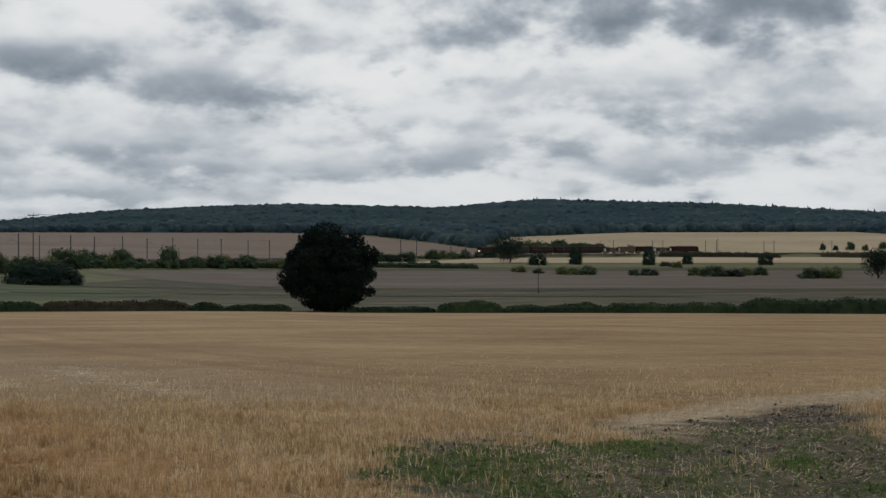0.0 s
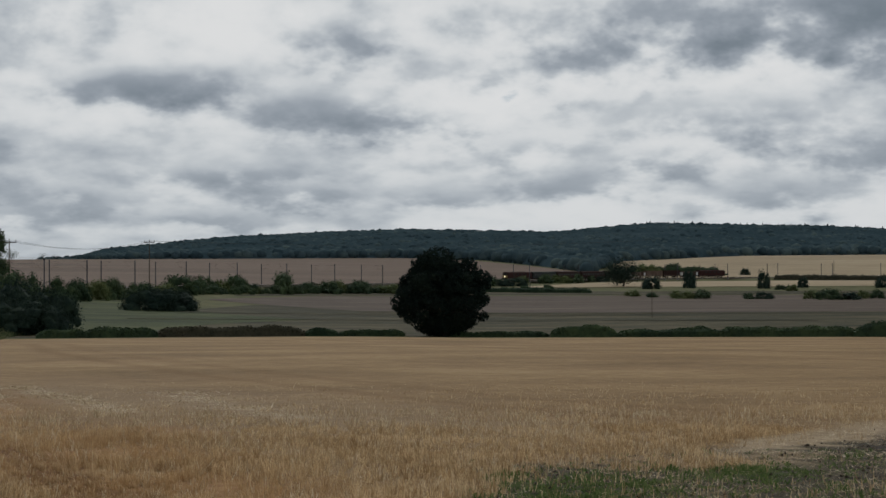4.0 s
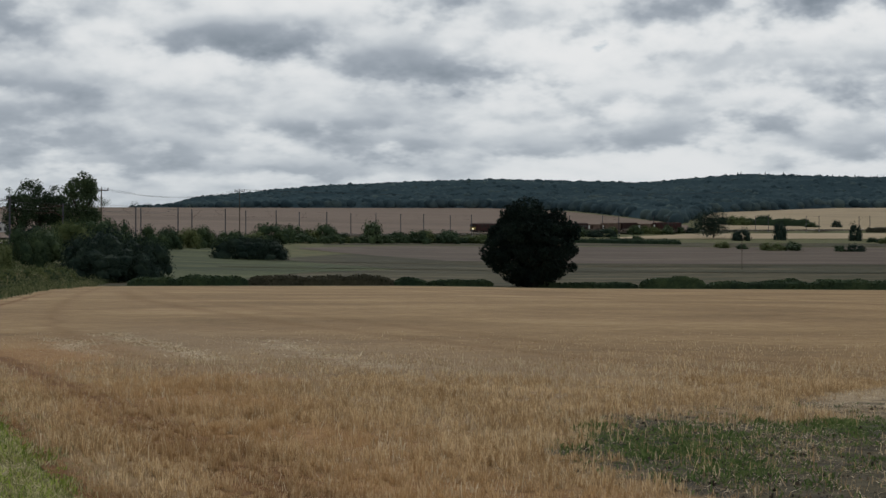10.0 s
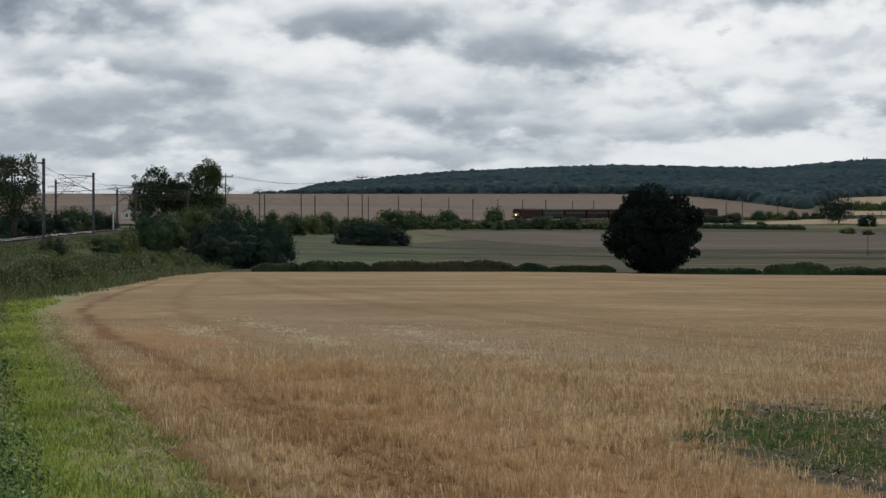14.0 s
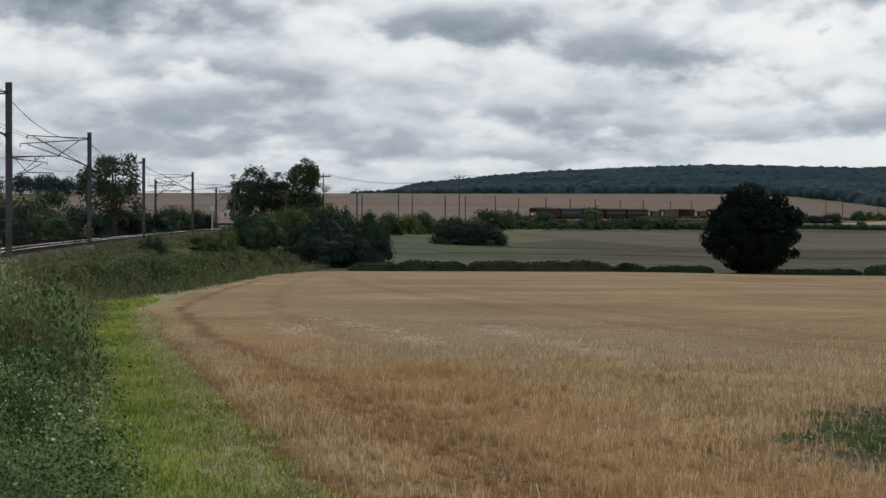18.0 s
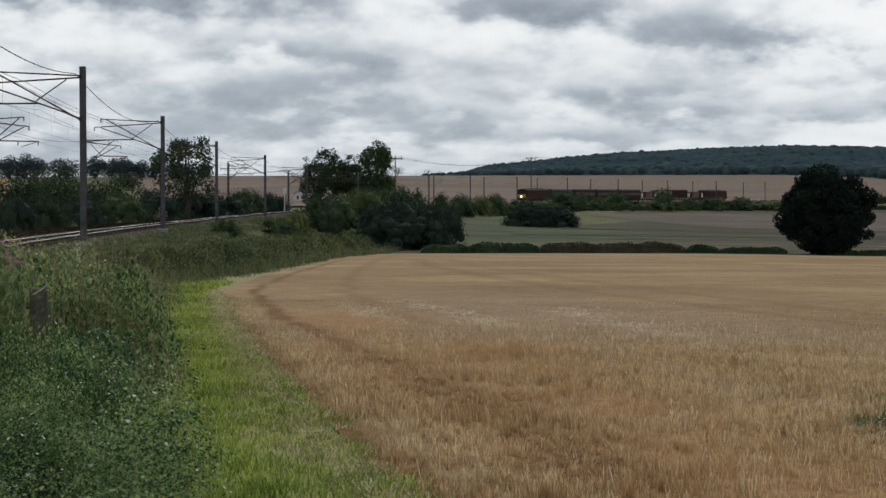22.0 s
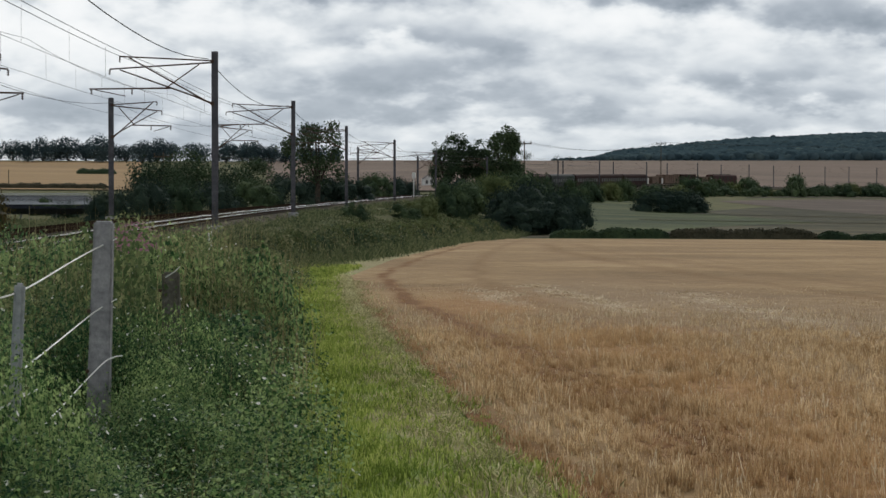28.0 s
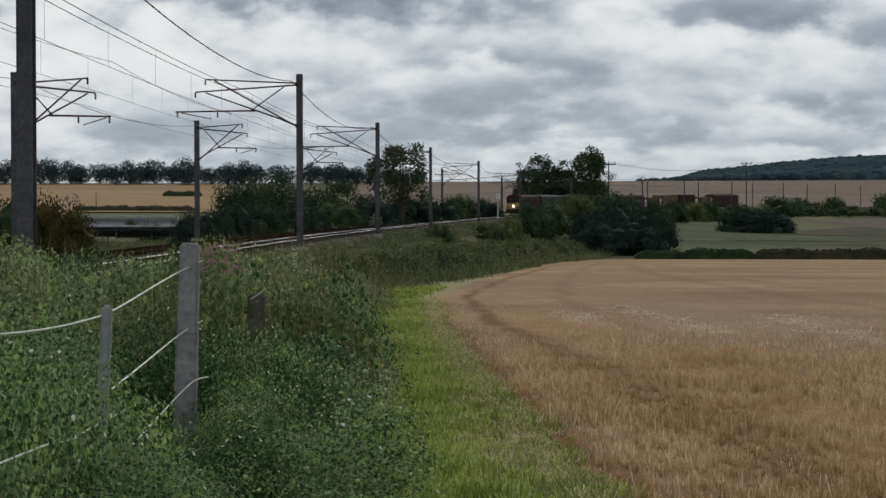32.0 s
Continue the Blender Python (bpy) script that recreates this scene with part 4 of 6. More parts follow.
# the trees behind the line, and the lacy one farther up
for az_, d_, h_, w_, lab_, seed_, lv_, bare_, lump_ in (
        (-8.5, 430, 13.6, 10, "dark broadleaf tree in a group beyond the railway", 31, 5200, 0.16, 0.12),
        (-9.0, 425, 12.6, 7.6, "dark broadleaf tree in a group beyond the railway", 32, 3200, 0.16, 0.12),
        (-7.9, 435, 13.0, 9, "dark broadleaf tree in a group beyond the railway", 33, 4000, 0.16, 0.12),
        (-7.25, 425, 15.4, 9, "tall dark broadleaf tree in a group beyond the railway", 34, 5600, 0.1, 0.15),
        (-12.6, 250, 11.4, 9.8, "open lacy-crowned broadleaf tree beyond the railway", 35, 2700, 0.12, 0.10),
        (-16.2, 215, 8.2, 7.6, "dark shrubby tree beyond the railway", 36, 4000, 0.1, 0.2),
        (-17.1, 205, 7.2, 6.6, "dark shrubby tree beyond the railway", 37, 3500, 0.1, 0.2),
        (-15.1, 235, 7.4, 7.6, "dark shrubby tree beyond the railway", 38, 3500, 0.1, 0.2),
        (-14.3, 270, 8.8, 6.4, "thin-topped tree beyond the railway", 39, 2200, 0.2, 0.16),
        (-6.67, 1470, 9.0, 12.5, "small round tree on the skyline", 40, 1500, 0.05, 0.22),
        (-5.8, 1475, 6.0, 8.0, "thin open tree on the skyline", 41, 300, 0.3, 0.15),
        (-5.45, 1480, 5.0, 7.0, "thin open tree on the skyline", 42, 300, 0.25, 0.15)):
    x_, y_ = polar(d_, az_)
    tree("broadleaf_tree", x_, y_, h_, w_, lab_, seed_, M_LEAF, lump_ * 1.1, int(lv_ * 1.55), 0.0155 * h_, bare_, "trees beyond the railway", 60, wild=0.55, inner=0.45)
for i_, (az_, d_, w_, h_) in enumerate(((-18.4, 165, 4.4, 3.6), (-17.5, 175, 6.0, 4.6), (-16.6, 180, 6.0, 4.4), (-15.6, 190, 7.0, 3.8), (-14.4, 205, 6.0, 3.6), (-13.4, 230, 7.0, 4.2), (-12.4, 255, 7.0, 4.2), (-11.6, 280, 7.0, 3.8),
                                        (-10.9, 330, 7.0, 4.6), (-10.2, 360, 7.0, 4.0), (-9.95, 400, 4.0, 3.2), (-8.6, 415, 8.0, 4.6), (-7.7, 420, 8.0, 4.8), (-19.6, 240, 3.5, 2.4), (-23.4, 105, 4.2, 4.0), (-24.6, 110, 5.0, 4.4))):
    x_, y_ = polar(d_, az_)
    bush(x_, y_, w_, h_, "dark green bush on the far side of the railway", seed=i_, name="lineside_bush", group="bushes beyond the railway", dark=i_ % 3 == 0)
# rounded trees on the western skyline, with gaps between them, over a low hedge
sky_rg = random.Random(21)
# these crowns take the same leaf colour with distance haze painted in
SKY_TREES = [tree("skyline_tree", *polar(1440, -30 - i), 13.5, 15.0 + 2 * i, "dark rounded tree on the western skyline", 70 + i, M_WOOD_HAZED, 0.22, 2600, 0.45, -0.04, "skyline trees", 26, wild=0.5) for i in range(4)]
az_ = -29.5
i_ = 0
while az_ < -11.8:
    x_, y_ = polar(1440 + sky_rg.uniform(-25, 25), az_)
    k_ = sky_rg.uniform(1.0, 1.55) * np.interp(az_, [-18, -13, -11.8], [1.0, 0.8, 0.5])
    t_ = copy_thing(SKY_TREES[i_ % 4], pose(x_, y_, height(x_, y_) - 0.3, 0, 0, sky_rg.uniform(0, 360)))
    t_.scale = (k_ * sky_rg.uniform(0.9, 1.15), k_, k_)
    az_ += sky_rg.uniform(0.24, 0.5) if sky_rg.random() < 0.9 else 0.8
    i_ += 1
hedge("field_hedge", -21.8, -18.4, 640, 2.2, 3.0, "low brown hedge along the foot of the golden field", 32, True)
hedge("field_hedge", -19.3, -18.2, 1080, 3.6, 6.0, "short scrubby hedge in the golden field", 33)
x_, y_ = polar(98, -22.2)
M_RUSSET = mat("russet_leaf", [(0.035, 0.035, 0.013), (0.07, 0.06, 0.022), (0.12, 0.085, 0.032)], 0.5, fine=6, rnd=0.3, rough=0.6, bump=0, trans=0.2)
rb = bush(x_, y_, 4.2, 4.1, "russet-tinted round bush beyond the railway", seed=4, name="lineside_bush")
rb.data = rb.data.copy()
rb.data.materials[0] = M_RUSSET


# ---- railway ----
def along(points, off):
    """The line shifted sideways, to the right of its direction (away from the camera is ahead)."""
    out = []
    for i, p in enumerate(points):
        a, b = points[max(i - 1, 0)], points[min(i + 1, len(points) - 1)]
        t = (b - a).normalized()
        out.append(p + Vector((t.y, -t.x, 0)) * off)
    return out


def extrude_line(name, pts, outline, material, label="", kind="structure"):
    """An outline (across, up) drawn along pts."""
    V, F, n = [], [], len(outline)
    for i, p in enumerate(pts):
        a, b = pts[max(i - 1, 0)], pts[min(i + 1, len(pts) - 1)]
        t = (b - a).normalized()
        r = Vector((t.y, -t.x, 0)).normalized()
        V += [p + r * u + Vector((0, 0, w)) for u, w in outline]
    for i in range(len(pts) - 1):
        for j in range(n - 1):
            F.append([i * n + j, i * n + j + 1, i * n + n + j + 1, i * n + n + j])
    ob = new(name, mesh(name, V, F, material))
    return tagged(ob, label, kind=kind) if label else ob


M_RAILRUST = mat("rusted_rail", [(0.022, 0.014, 0.010), (0.034, 0.023, 0.017), (0.05, 0.036, 0.028)], 2, fine=9, rough=0.9, spec=0.0, local=True)
M_SLEEPER = mat("stained_concrete", [(0.04, 0.036, 0.031), (0.07, 0.063, 0.055), (0.11, 0.10, 0.088)], 3, fine=9, local=True, spec=0.0)
tagged(extrude_line("track_bed", along(SUNK, -1.7), [(-4.6, -0.75), (-3.6, -0.26), (3.6, -0.26), (4.6, -0.75)], M_BALLAST), "grey stone ballast bed of the double railway track", kind="structure")
for off_ in (0.0, -3.4):
    root = new("railway_track")
    tagged(root, "rusty little-used railway track on dark sleepers" if off_ else "railway track of polished steel rails on dark sleepers", "railway track", "railway tracks")
    for side_ in (-0.7525, 0.7525):
        line_ = along(SUNK, off_ + side_)
        r_ = extrude_line("rail", line_, [(-0.07, -0.16), (-0.012, -0.14), (-0.012, -0.05), (-0.036, -0.035), (-0.036, -0.004)], M_RAILRUST)
        r_.parent = root
        r_ = extrude_line("rail_web", line_, [(0.036, -0.004), (0.036, -0.035), (0.012, -0.05), (0.012, -0.14), (0.07, -0.16)], M_RAILRUST)
        r_.parent = root
        r_ = extrude_line("rail_head", line_, [(-0.037, -0.045), (-0.037, -0.026), (-0.031, -0.014), (-0.02, -0.006), (0.0, -0.003), (0.02, -0.006), (0.031, -0.014), (0.037, -0.026), (0.037, -0.045)], M_RAILRUST if off_ else M_RAILTOP)
        r_.parent = root
    sleeper = box(2.5, 0.26, 0.14)
    me_ = bpy.data.meshes.new("sleeper")
    sleeper.to_mesh(me_)
    sleeper.free()
    me_.materials.append(M_SLEEPER)
    run = [p - Vector((0, 0, 0.45)) for p in along(spline(LINE[3:9], 0.7), off_)]
    for i in range(0, min(len(run) - 1, 280)):
        p, q = run[i], run[i + 1]
        ob = new("sleeper", me_)
        ob.parent = root
        ob.matrix_basis = Matrix.LocRotScale(p - Vector((0, 0, 0.235)), Euler((0, 0, math.atan2(q.y - p.y, q.x - p.x) - math.pi / 2)), None)

# arc length along the line
SEG = np.concatenate([[0], np.cumsum([(b - a).length for a, b in zip(TRACK, TRACK[1:])])])


def on_line(s, off=0.0):
    """Place and direction (away from the camera) at s metres along the line."""
    i = int(np.clip(np.searchsorted(SEG, s) - 1, 0, len(TRACK) - 2))
    a, b = TRACK[i], TRACK[i + 1]
    k = (s - SEG[i]) / (SEG[i + 1] - SEG[i])
    ta = (TRACK[i + 1] - TRACK[max(i - 1, 0)]).normalized()
    tb = (TRACK[min(i + 2, len(TRACK) - 1)] - TRACK[i]).normalized()
    t = ta.lerp(tb, k).normalized()
    return a.lerp(b, k) + Vector((t.y, -t.x, 0)) * off, t


def s_at_bearing(az, lo=0.0):
    j = int(np.argmin(np.abs(TR_AZ - az) + (SEG < lo) * 1e3))
    j = max(1, min(j, len(SEG) - 2))
    return float(np.interp(az, TR_AZ[j - 1:j + 2], SEG[j - 1:j + 2]))


# ---- overhead line ----
def i_beam(w, d, t, h):
    """An upright H-section post."""
    a, c, k = w / 2, d / 2, t / 2
    ring = [(-a, -c), (a, -c), (a, -c + t), (k, -c + t), (k, c - t), (a, c - t), (a, c), (-a, c), (-a, c - t), (-k, c - t), (-k, -c + t), (-a, -c + t)]
    bm = bmesh.new()
    face = bm.faces.new([bm.verts.new((x, y, 0)) for x, y in ring])
    top = bmesh.ops.extrude_face_region(bm, geom=[face])
    bmesh.ops.translate(bm, vec=(0, 0, h), verts=[v for v in top["geom"] if isinstance(v, bmesh.types.BMVert)])
    bmesh.ops.recalc_face_normals(bm, faces=bm.faces[:])
    return bm


def mast(p, turn, h, reach, label, detail=True):
    """An overhead-line mast; its arms reach along its -x."""
    root = new("overhead_line_mast")
    root.matrix_basis = Matrix.Translation(p) @ Euler((0, 0, turn)).to_matrix().to_4x4()
    tagged(root, label, "mast", "overhead line masts")
    part("post", i_beam(0.30, 0.36, 0.03, h) if detail else i_beam(0.22, 0.24, 0.03, h), M_MAST, root)
    part("foundation", box(0.7, 0.7, 0.5, (0, 0, 0.05), 0.03), M_CONC, root, "concrete foundation block")
    if not detail:
        k = reach / 6.2
        part("arm", rods([((-0.15, 0, h - 0.4), (-4.4 * k, 0, h - 0.3), 0.016, 0.014), ((-0.15, 0, h - 2.3), (-4.2 * k, 0, h - 0.35), 0.018, 0.014),
                          ((-1.8 * k, 0, h - 1.7), (-4.6 * k, 0, h - 1.75), 0.016, 0.014)]), M_RUST, root)
        return root
    k = reach / 6.2
    e, f = -0.15, 0.09
    part("top_tube", rods([((e, -f, h - 0.45), (-4.7 * k, -f, h - 0.25), 0.038, 0.034)]), M_RUST, root)
    part("stay_tube", rods([((e, f, h - 0.53), (-5.2 * k, f, h - 0.87), 0.042, 0.036)]), M_RUST, root)
    part("strut", rods([((e, -f, h - 2.59), (-4.22 * k, -f, h - 0.31), 0.04, 0.036)]), M_RUST, root)
    part("lower_strut", rods([((e, f, h - 2.55), (-1.0 * k, f, h - 2.2), 0.05, 0.045), ((-1.0 * k, f, h - 2.2), (-4.7 * k, f, h - 0.9), 0.04, 0.034)]), M_RUST, root)
    part("prop", rods([((-0.8 * k, f, h - 0.63), (-2.3 * k, f, h - 1.7), 0.03, 0.03)]), M_RUST, root)
    part("register_arm", rods([((-2.2 * k, f, h - 1.8), (-6.2 * k, f, h - 1.85), 0.045, 0.036), ((-5.9 * k, f, h - 1.9), (-4.4 * k, f, h - 2.2), 0.025, 0.02)]), M_RUST, root)
    for u, w in ((-4.7, 0.25), (-5.2, 0.87), (-4.1, 1.85), (-6.1, 1.85)):
        bm = rods([((u * k, f, h - w), (u * k, f, h - w - 0.28), 0.02, 0.02)])
        for j in range(3):
            rod((u * k, f, h - w - 0.05 - 0.08 * j), (u * k, f, h - w - 0.09 - 0.08 * j), 0.06, 0.045, 8, bm)
        part("insulator", bm, M_RUST, root, "ribbed dark insulator")
    part("strut_clamp", box(0.16, 0.44, 0.2, (-0.1, 0, h - 2.57), 0.01), M_RUST, root)
    part("cap_clamp", box(0.16, 0.44, 0.16, (-0.1, 0, h - 0.49), 0.01), M_RUST, root)
    return root


M_MAST = mat("mast_steel", [(0.055, 0.055, 0.064), (0.09, 0.09, 0.102), (0.14, 0.14, 0.152)], 1.2, fine=9, rough=0.55, metal=0.2, local=True)
LABEL_MAST = "grey steel overhead line mast with trussed cantilever arms beside the railway"
NEAR_S, FAR_S = [], []


def place_mast(s, side, h, detail, reach):
    """side +1: on the camera's side of the line, arms over the tracks."""
    p, t = on_line(s, 2.7 if side > 0 else -7.6)
    turn = math.atan2(t.y, t.x) - math.pi / 2
    (NEAR_S if side > 0 else FAR_S).append((s, h))
    return mast(p - Vector((0, 0, 0.9)), turn if side > 0 else turn + math.pi, h + 0.9, reach, LABEL_MAST, detail)


def s_of_distance(d):
    """Metres along the line where it is d metres from the camera."""
    j = np.nonzero(TR[:, 1] > 5)[0]
    return float(np.interp(d, TR_D[j], SEG[j]))


for d_, h_ in ((40.15, 8.0), (101.0, 8.0), (156.5, 8.0), (218.5, 8.0), (280.0, 8.0), (338.0, 7.6), (395.0, 7.2)):
    place_mast(s_of_distance(d_), 1, h_, True, 6.2 if d_ < 300 else 5.4)
for d_, h_ in ((84.5, 7.0), (134.0, 7.2), (192.0, 7.6), (252.0, 7.9), (321.0, 7.8), (380.0, 7.2)):
    place_mast(s_of_distance(d_), -1, h_, True, 4.0)
for az_ in (-6.1, -4.9, -3.55, -2.1, -0.65, 0.76, 2.13, 3.5, 4.9, 6.3, 7.7, 9.1, 10.5, 11.9, 13.3, 14.7, 16.2, 17.8, 19.4, 21.0):
    s_ = s_at_bearing(az_, 420)
    place_mast(s_, 1, 6.9, False, 4.5)
    place_mast(s_ + 4, -1, 6.9, False, 3.6)


def wire(points, r, n=5):
    """A thin cable through points as a tube."""
    V, F = [], []
    for i, p in enumerate(points):
        a, b = points[max(i - 1, 0)], points[min(i + 1, len(points) - 1)]
        q = (b - a).to_track_quat("Z", "Y")
        V += [p + q @ Vector((r * math.cos(6.283 * j / n), r * math.sin(6.283 * j / n), 0)) for j in range(n)]
    for i in range(len(points) - 1):
        for j in range(n):
            F.append([i * n + j, i * n + (j + 1) % n, i * n + n + (j + 1) % n, i * n + n + j])
    return mesh("wire", V, F, M_WIRE)


M_WIRE = mat("dark_cable", [(0.03, 0.03, 0.03), (0.05, 0.05, 0.05), (0.07, 0.07, 0.07)], 4, rough=0.6, bump=0)


def spans(stations, off, up, sag, r, name, label):
    """One cable hung from mast to mast."""
    for (s0, h0), (s1, h1) in zip(stations, stations[1:]):
        pts = []
        for i in range(13):
            k = i / 12
            p, _ = on_line(s0 + (s1 - s0) * k, off)
            pts.append(p + Vector((0, 0, (h0 + up) * (1 - k) + (h1 + up) * k - sag * 4 * k * (1 - k))))
        tagged(new(name, wire(pts, r)), label, "cable", "overhead line cables")


NEAR_S.sort(), FAR_S.sort()
near_masts = [(max(0.0, NEAR_S[0][0] - 58), 8.0)] + NEAR_S[:9]
far_masts = [(max(0.0, FAR_S[0][0] - 55), 7.2)] + FAR_S[:8]
spans(near_masts, 2.35, -0.35, 0.9, 0.02, "return_cable", "dark return cable slung between mast tops")
for off_ in (-0.6, -0.1):
    spans([(s, 7.25) for s, h in near_masts], off_, 0.0, 0.2, 0.013, "catenary_wire", "thin catenary wire above the railway track")
spans([(s, 5.9) for s, h in near_masts], -0.35, 0.0, 0.05, 0.009, "contact_wire", "thin straight contact wire above the railway track")
spans([(s, 7.4) for s, h in far_masts], -3.5, 0.0, 0.45, 0.010, "catenary_wire", "thin catenary wire above the far railway track")
spans([(s, 6.0) for s, h in far_masts], -3.6, 0.0, 0.05, 0.009, "contact_wire", "thin straight contact wire above the far railway track")
spans([(s, 5.6) for s, h in far_masts], -4.6, 0.0, 0.15, 0.008, "contact_wire", "thin straight contact wire above the far railway track")
spans(far_masts, -7.3, -0.3, 0.7, 0.014, "return_cable", "dark return cable slung between far mast tops")
# droppers between catenary and contact wire
for stations_, off_, low_, high_, sag_ in ((near_masts[:6], -0.35, 5.9, 7.25, 0.2), (far_masts[:6], -3.55, 6.0, 7.4, 0.45)):
    for (sa, ha), (sb, hb) in zip(stations_, stations_[1:]):
        for k_ in (0.1, 0.26, 0.42, 0.58, 0.74, 0.9):
            p_, _ = on_line(sa + (sb - sa) * k_, off_)
            top_ = high_ - sag_ * 4 * k_ * (1 - k_)
            tagged(new("dropper_wire", wire([p_ + Vector((0, 0, low_ - 0.2 * k_ * (1 - k_))), p_ + Vector((0, 0, top_))], 0.005, 4)), "short upright dropper wire between overhead cables", "cable", "dropper wires")

# ---- line-side signal, hut and poles ----
sg = new("railway_signal")
px_, py_ = polar(332, -9.85)
sg.location = (px_, py_, height(px_, py_))
tagged(sg, "slim white-painted railway signal post beside the track", "signal")
part("post", rods([((0, 0, -0.3), (0, 0, 3.6), 0.09, 0.08)]), M_WHITE := mat("white_paint", [(0.5, 0.5, 0.48), (0.62, 0.62, 0.6), (0.72, 0.72, 0.7)], 2, local=True), sg)
part("signal_head", box(0.55, 0.25, 0.95, (0, 0, 3.9), 0.03), M_WHITE, sg, "pale boxed signal head seen from behind")
part("ladder", rods([((0.14, 0.12, 0), (0.14, 0.12, 3.6), 0.02, 0.02), ((-0.14, 0.12, 0), (-0.14, 0.12, 3.6), 0.02, 0.02)] + [((-0.14, 0.12, z * 0.3), (0.14, 0.12, z * 0.3), 0.015, 0.015) for z in range(1, 12)]), M_STEEL, sg)

M_ROOF = mat("grey_roof", [(0.05, 0.05, 0.052), (0.08, 0.08, 0.082), (0.11, 0.11, 0.11)], 2, local=True)
hut = new("white_hut")
px_, py_ = polar(700, -9.45)
hut.matrix_basis = pose(px_, py_, height(px_, py_), 0, 0, 20)
tagged(hut, "small white gabled hut beyond the railway", "hut")
bm = box(3.6, 4.5, 2.6, (0, 0, 1.3))
part("wall", bm, M_WHITE, hut)
V_ = [(-2.0, -2.5, 2.55), (2.0, -2.5, 2.55), (0, -2.5, 3.9), (-2.0, 2.5, 2.55), (2.0, 2.5, 2.55), (0, 2.5, 3.9)]
part("roof", mesh("roof", V_, [[0, 2, 5, 3], [2, 1, 4, 5], [0, 3, 4, 1]], M_ROOF), None, hut)
part("gable", mesh("gable", [(-1.8, -2.3, 2.6), (1.8, -2.3, 2.6), (0, -2.3, 3.7), (-1.8, -2.2, 2.6), (1.8, -2.2, 2.6), (0, -2.2, 3.7)], [[0, 1, 2], [5, 4, 3], [0, 2, 5, 3], [1, 4, 5, 2]], M_WHITE), None, hut)
for x_ in (-0.8, 0.85):
    part("window", box(0.8, 0.05, 1.2, (x_, -2.27, 1.5), 0.01), M_ROOF, hut, "dark window")

M_POLE = mat("pole_wood", [(0.05, 0.04, 0.03), (0.08, 0.065, 0.05), (0.12, 0.10, 0.08)], 2, local=True)


def wood_pole(az, d, h, arm=True, label="dark wooden power pole with a crossarm", r=1.0):
    root = new("power_pole")
    x, y = polar(d, az)
    root.matrix_basis = pose(x, y, height(x, y), 0, 0, 5)
    tagged(root, label, "power pole", "power poles")
    part("pole", rods([((0, 0, -0.3), (0, 0, h), 0.17 * r, 0.12 * r)], 8), M_POLE, root)
    if arm:
        part("crossarm", box(3.2, 0.16, 0.24, (0, 0, h - 0.3), 0.01), M_POLE, root)
        for u in (-1.45, 0, 1.45):
            part("insulator", rods([((u, 0, h - 0.2 + 0.2 * (u == 0)), (u, 0, h + 0.3 + 0.2 * (u == 0)), 0.11, 0.07)], 6), M_POLE, root, "small dark pin insulator")
    return Vector((x, y, height(x, y) + h + 0.15))


P1 = wood_pole(-6.72, 455, 11.5)
P2 = wood_pole(-2.87, 620, 14.4)
wood_pole(-6.1, 500, 5.6, False, "short dark wooden post on the skyline")
P0 = wood_pole(-16.9, 330, 9.5)
wood_pole(16.35, 1150, 9.5, False, "distant wooden pole by the corn field")
wood_pole(11.3, 380, 5.8, False, "thin wooden post in the meadow", 0.45)
wood_pole(-21.15, 640, 6.0, False, "thin wooden post in the corn field")
wood_pole(-1.5, 640, 4.0, True, "short wooden pole by the railway")
for u_ in (-1.1, 0.0, 1.1):
    for a_, b_ in ((P0, P1), (P1, P2), (P2, Vector((180, 900, 22)))):
        pts_ = [a_.lerp(b_, i / 16) + Vector((u_, 0, -2.2 * 4 * (i / 16) * (1 - i / 16))) for i in range(17)]
        tagged(new("power_line", wire(pts_, 0.018, 4)), "thin dark power line between wooden poles", "cable", "power lines")

# ---- solar panels beyond the line ----
M_SOLAR = mat("solar_glass", [(0.012, 0.016, 0.028), (0.018, 0.024, 0.04), (0.03, 0.036, 0.055)], 1, rough=0.5, spec=0.12, bump=0, local=True)
panel_me = None
M_ALU = mat("pale_aluminium", [(0.34, 0.36, 0.40), (0.42, 0.44, 0.48), (0.5, 0.52, 0.56)], 2, rough=0.5, metal=0.2, bump=0, local=True)
for i in range(13):
    d_ = 232 + i * 17
    root = new("solar_panel_row")
    x_, y_ = polar(d_, -20.6)
    root.matrix_basis = pose(x_, y_, height(x_, y_), 0, 0, 20.6)
    tagged(root, "long low row of dark blue solar panels in a field", "solar panels", "solar panel rows")
    if panel_me is None:
        keep_ = part("panel", box(1.96, 0.05, 1.5, (0, 0, 0), 0.01, turn=Euler((radians(62), 0, 0)).to_matrix().to_4x4()), M_SOLAR, root)
        panel_me = keep_.data
        leg_me = part("leg", rods([((0, 0.25, -0.1), (0, 0.25, 1.15), 0.04, 0.04)], 6), M_STEEL, root).data
        keep_.location = (-12, 0, 1.1)
    part("frame_rail", box(26.4, 0.1, 0.1, (-1, 0.0, 1.9), 0.01), M_ALU, root, "pale metal rail along the panels")
    for j in range(13):
        ob = new("panel", panel_me)
        ob.parent, ob.location = root, (-13 + j * 2.0, 0, 1.1)
        if j % 2 == 0:
            ob = new("leg", leg_me)
            ob.parent, ob.location = root, (-13 + j * 2.0, 0, 0)

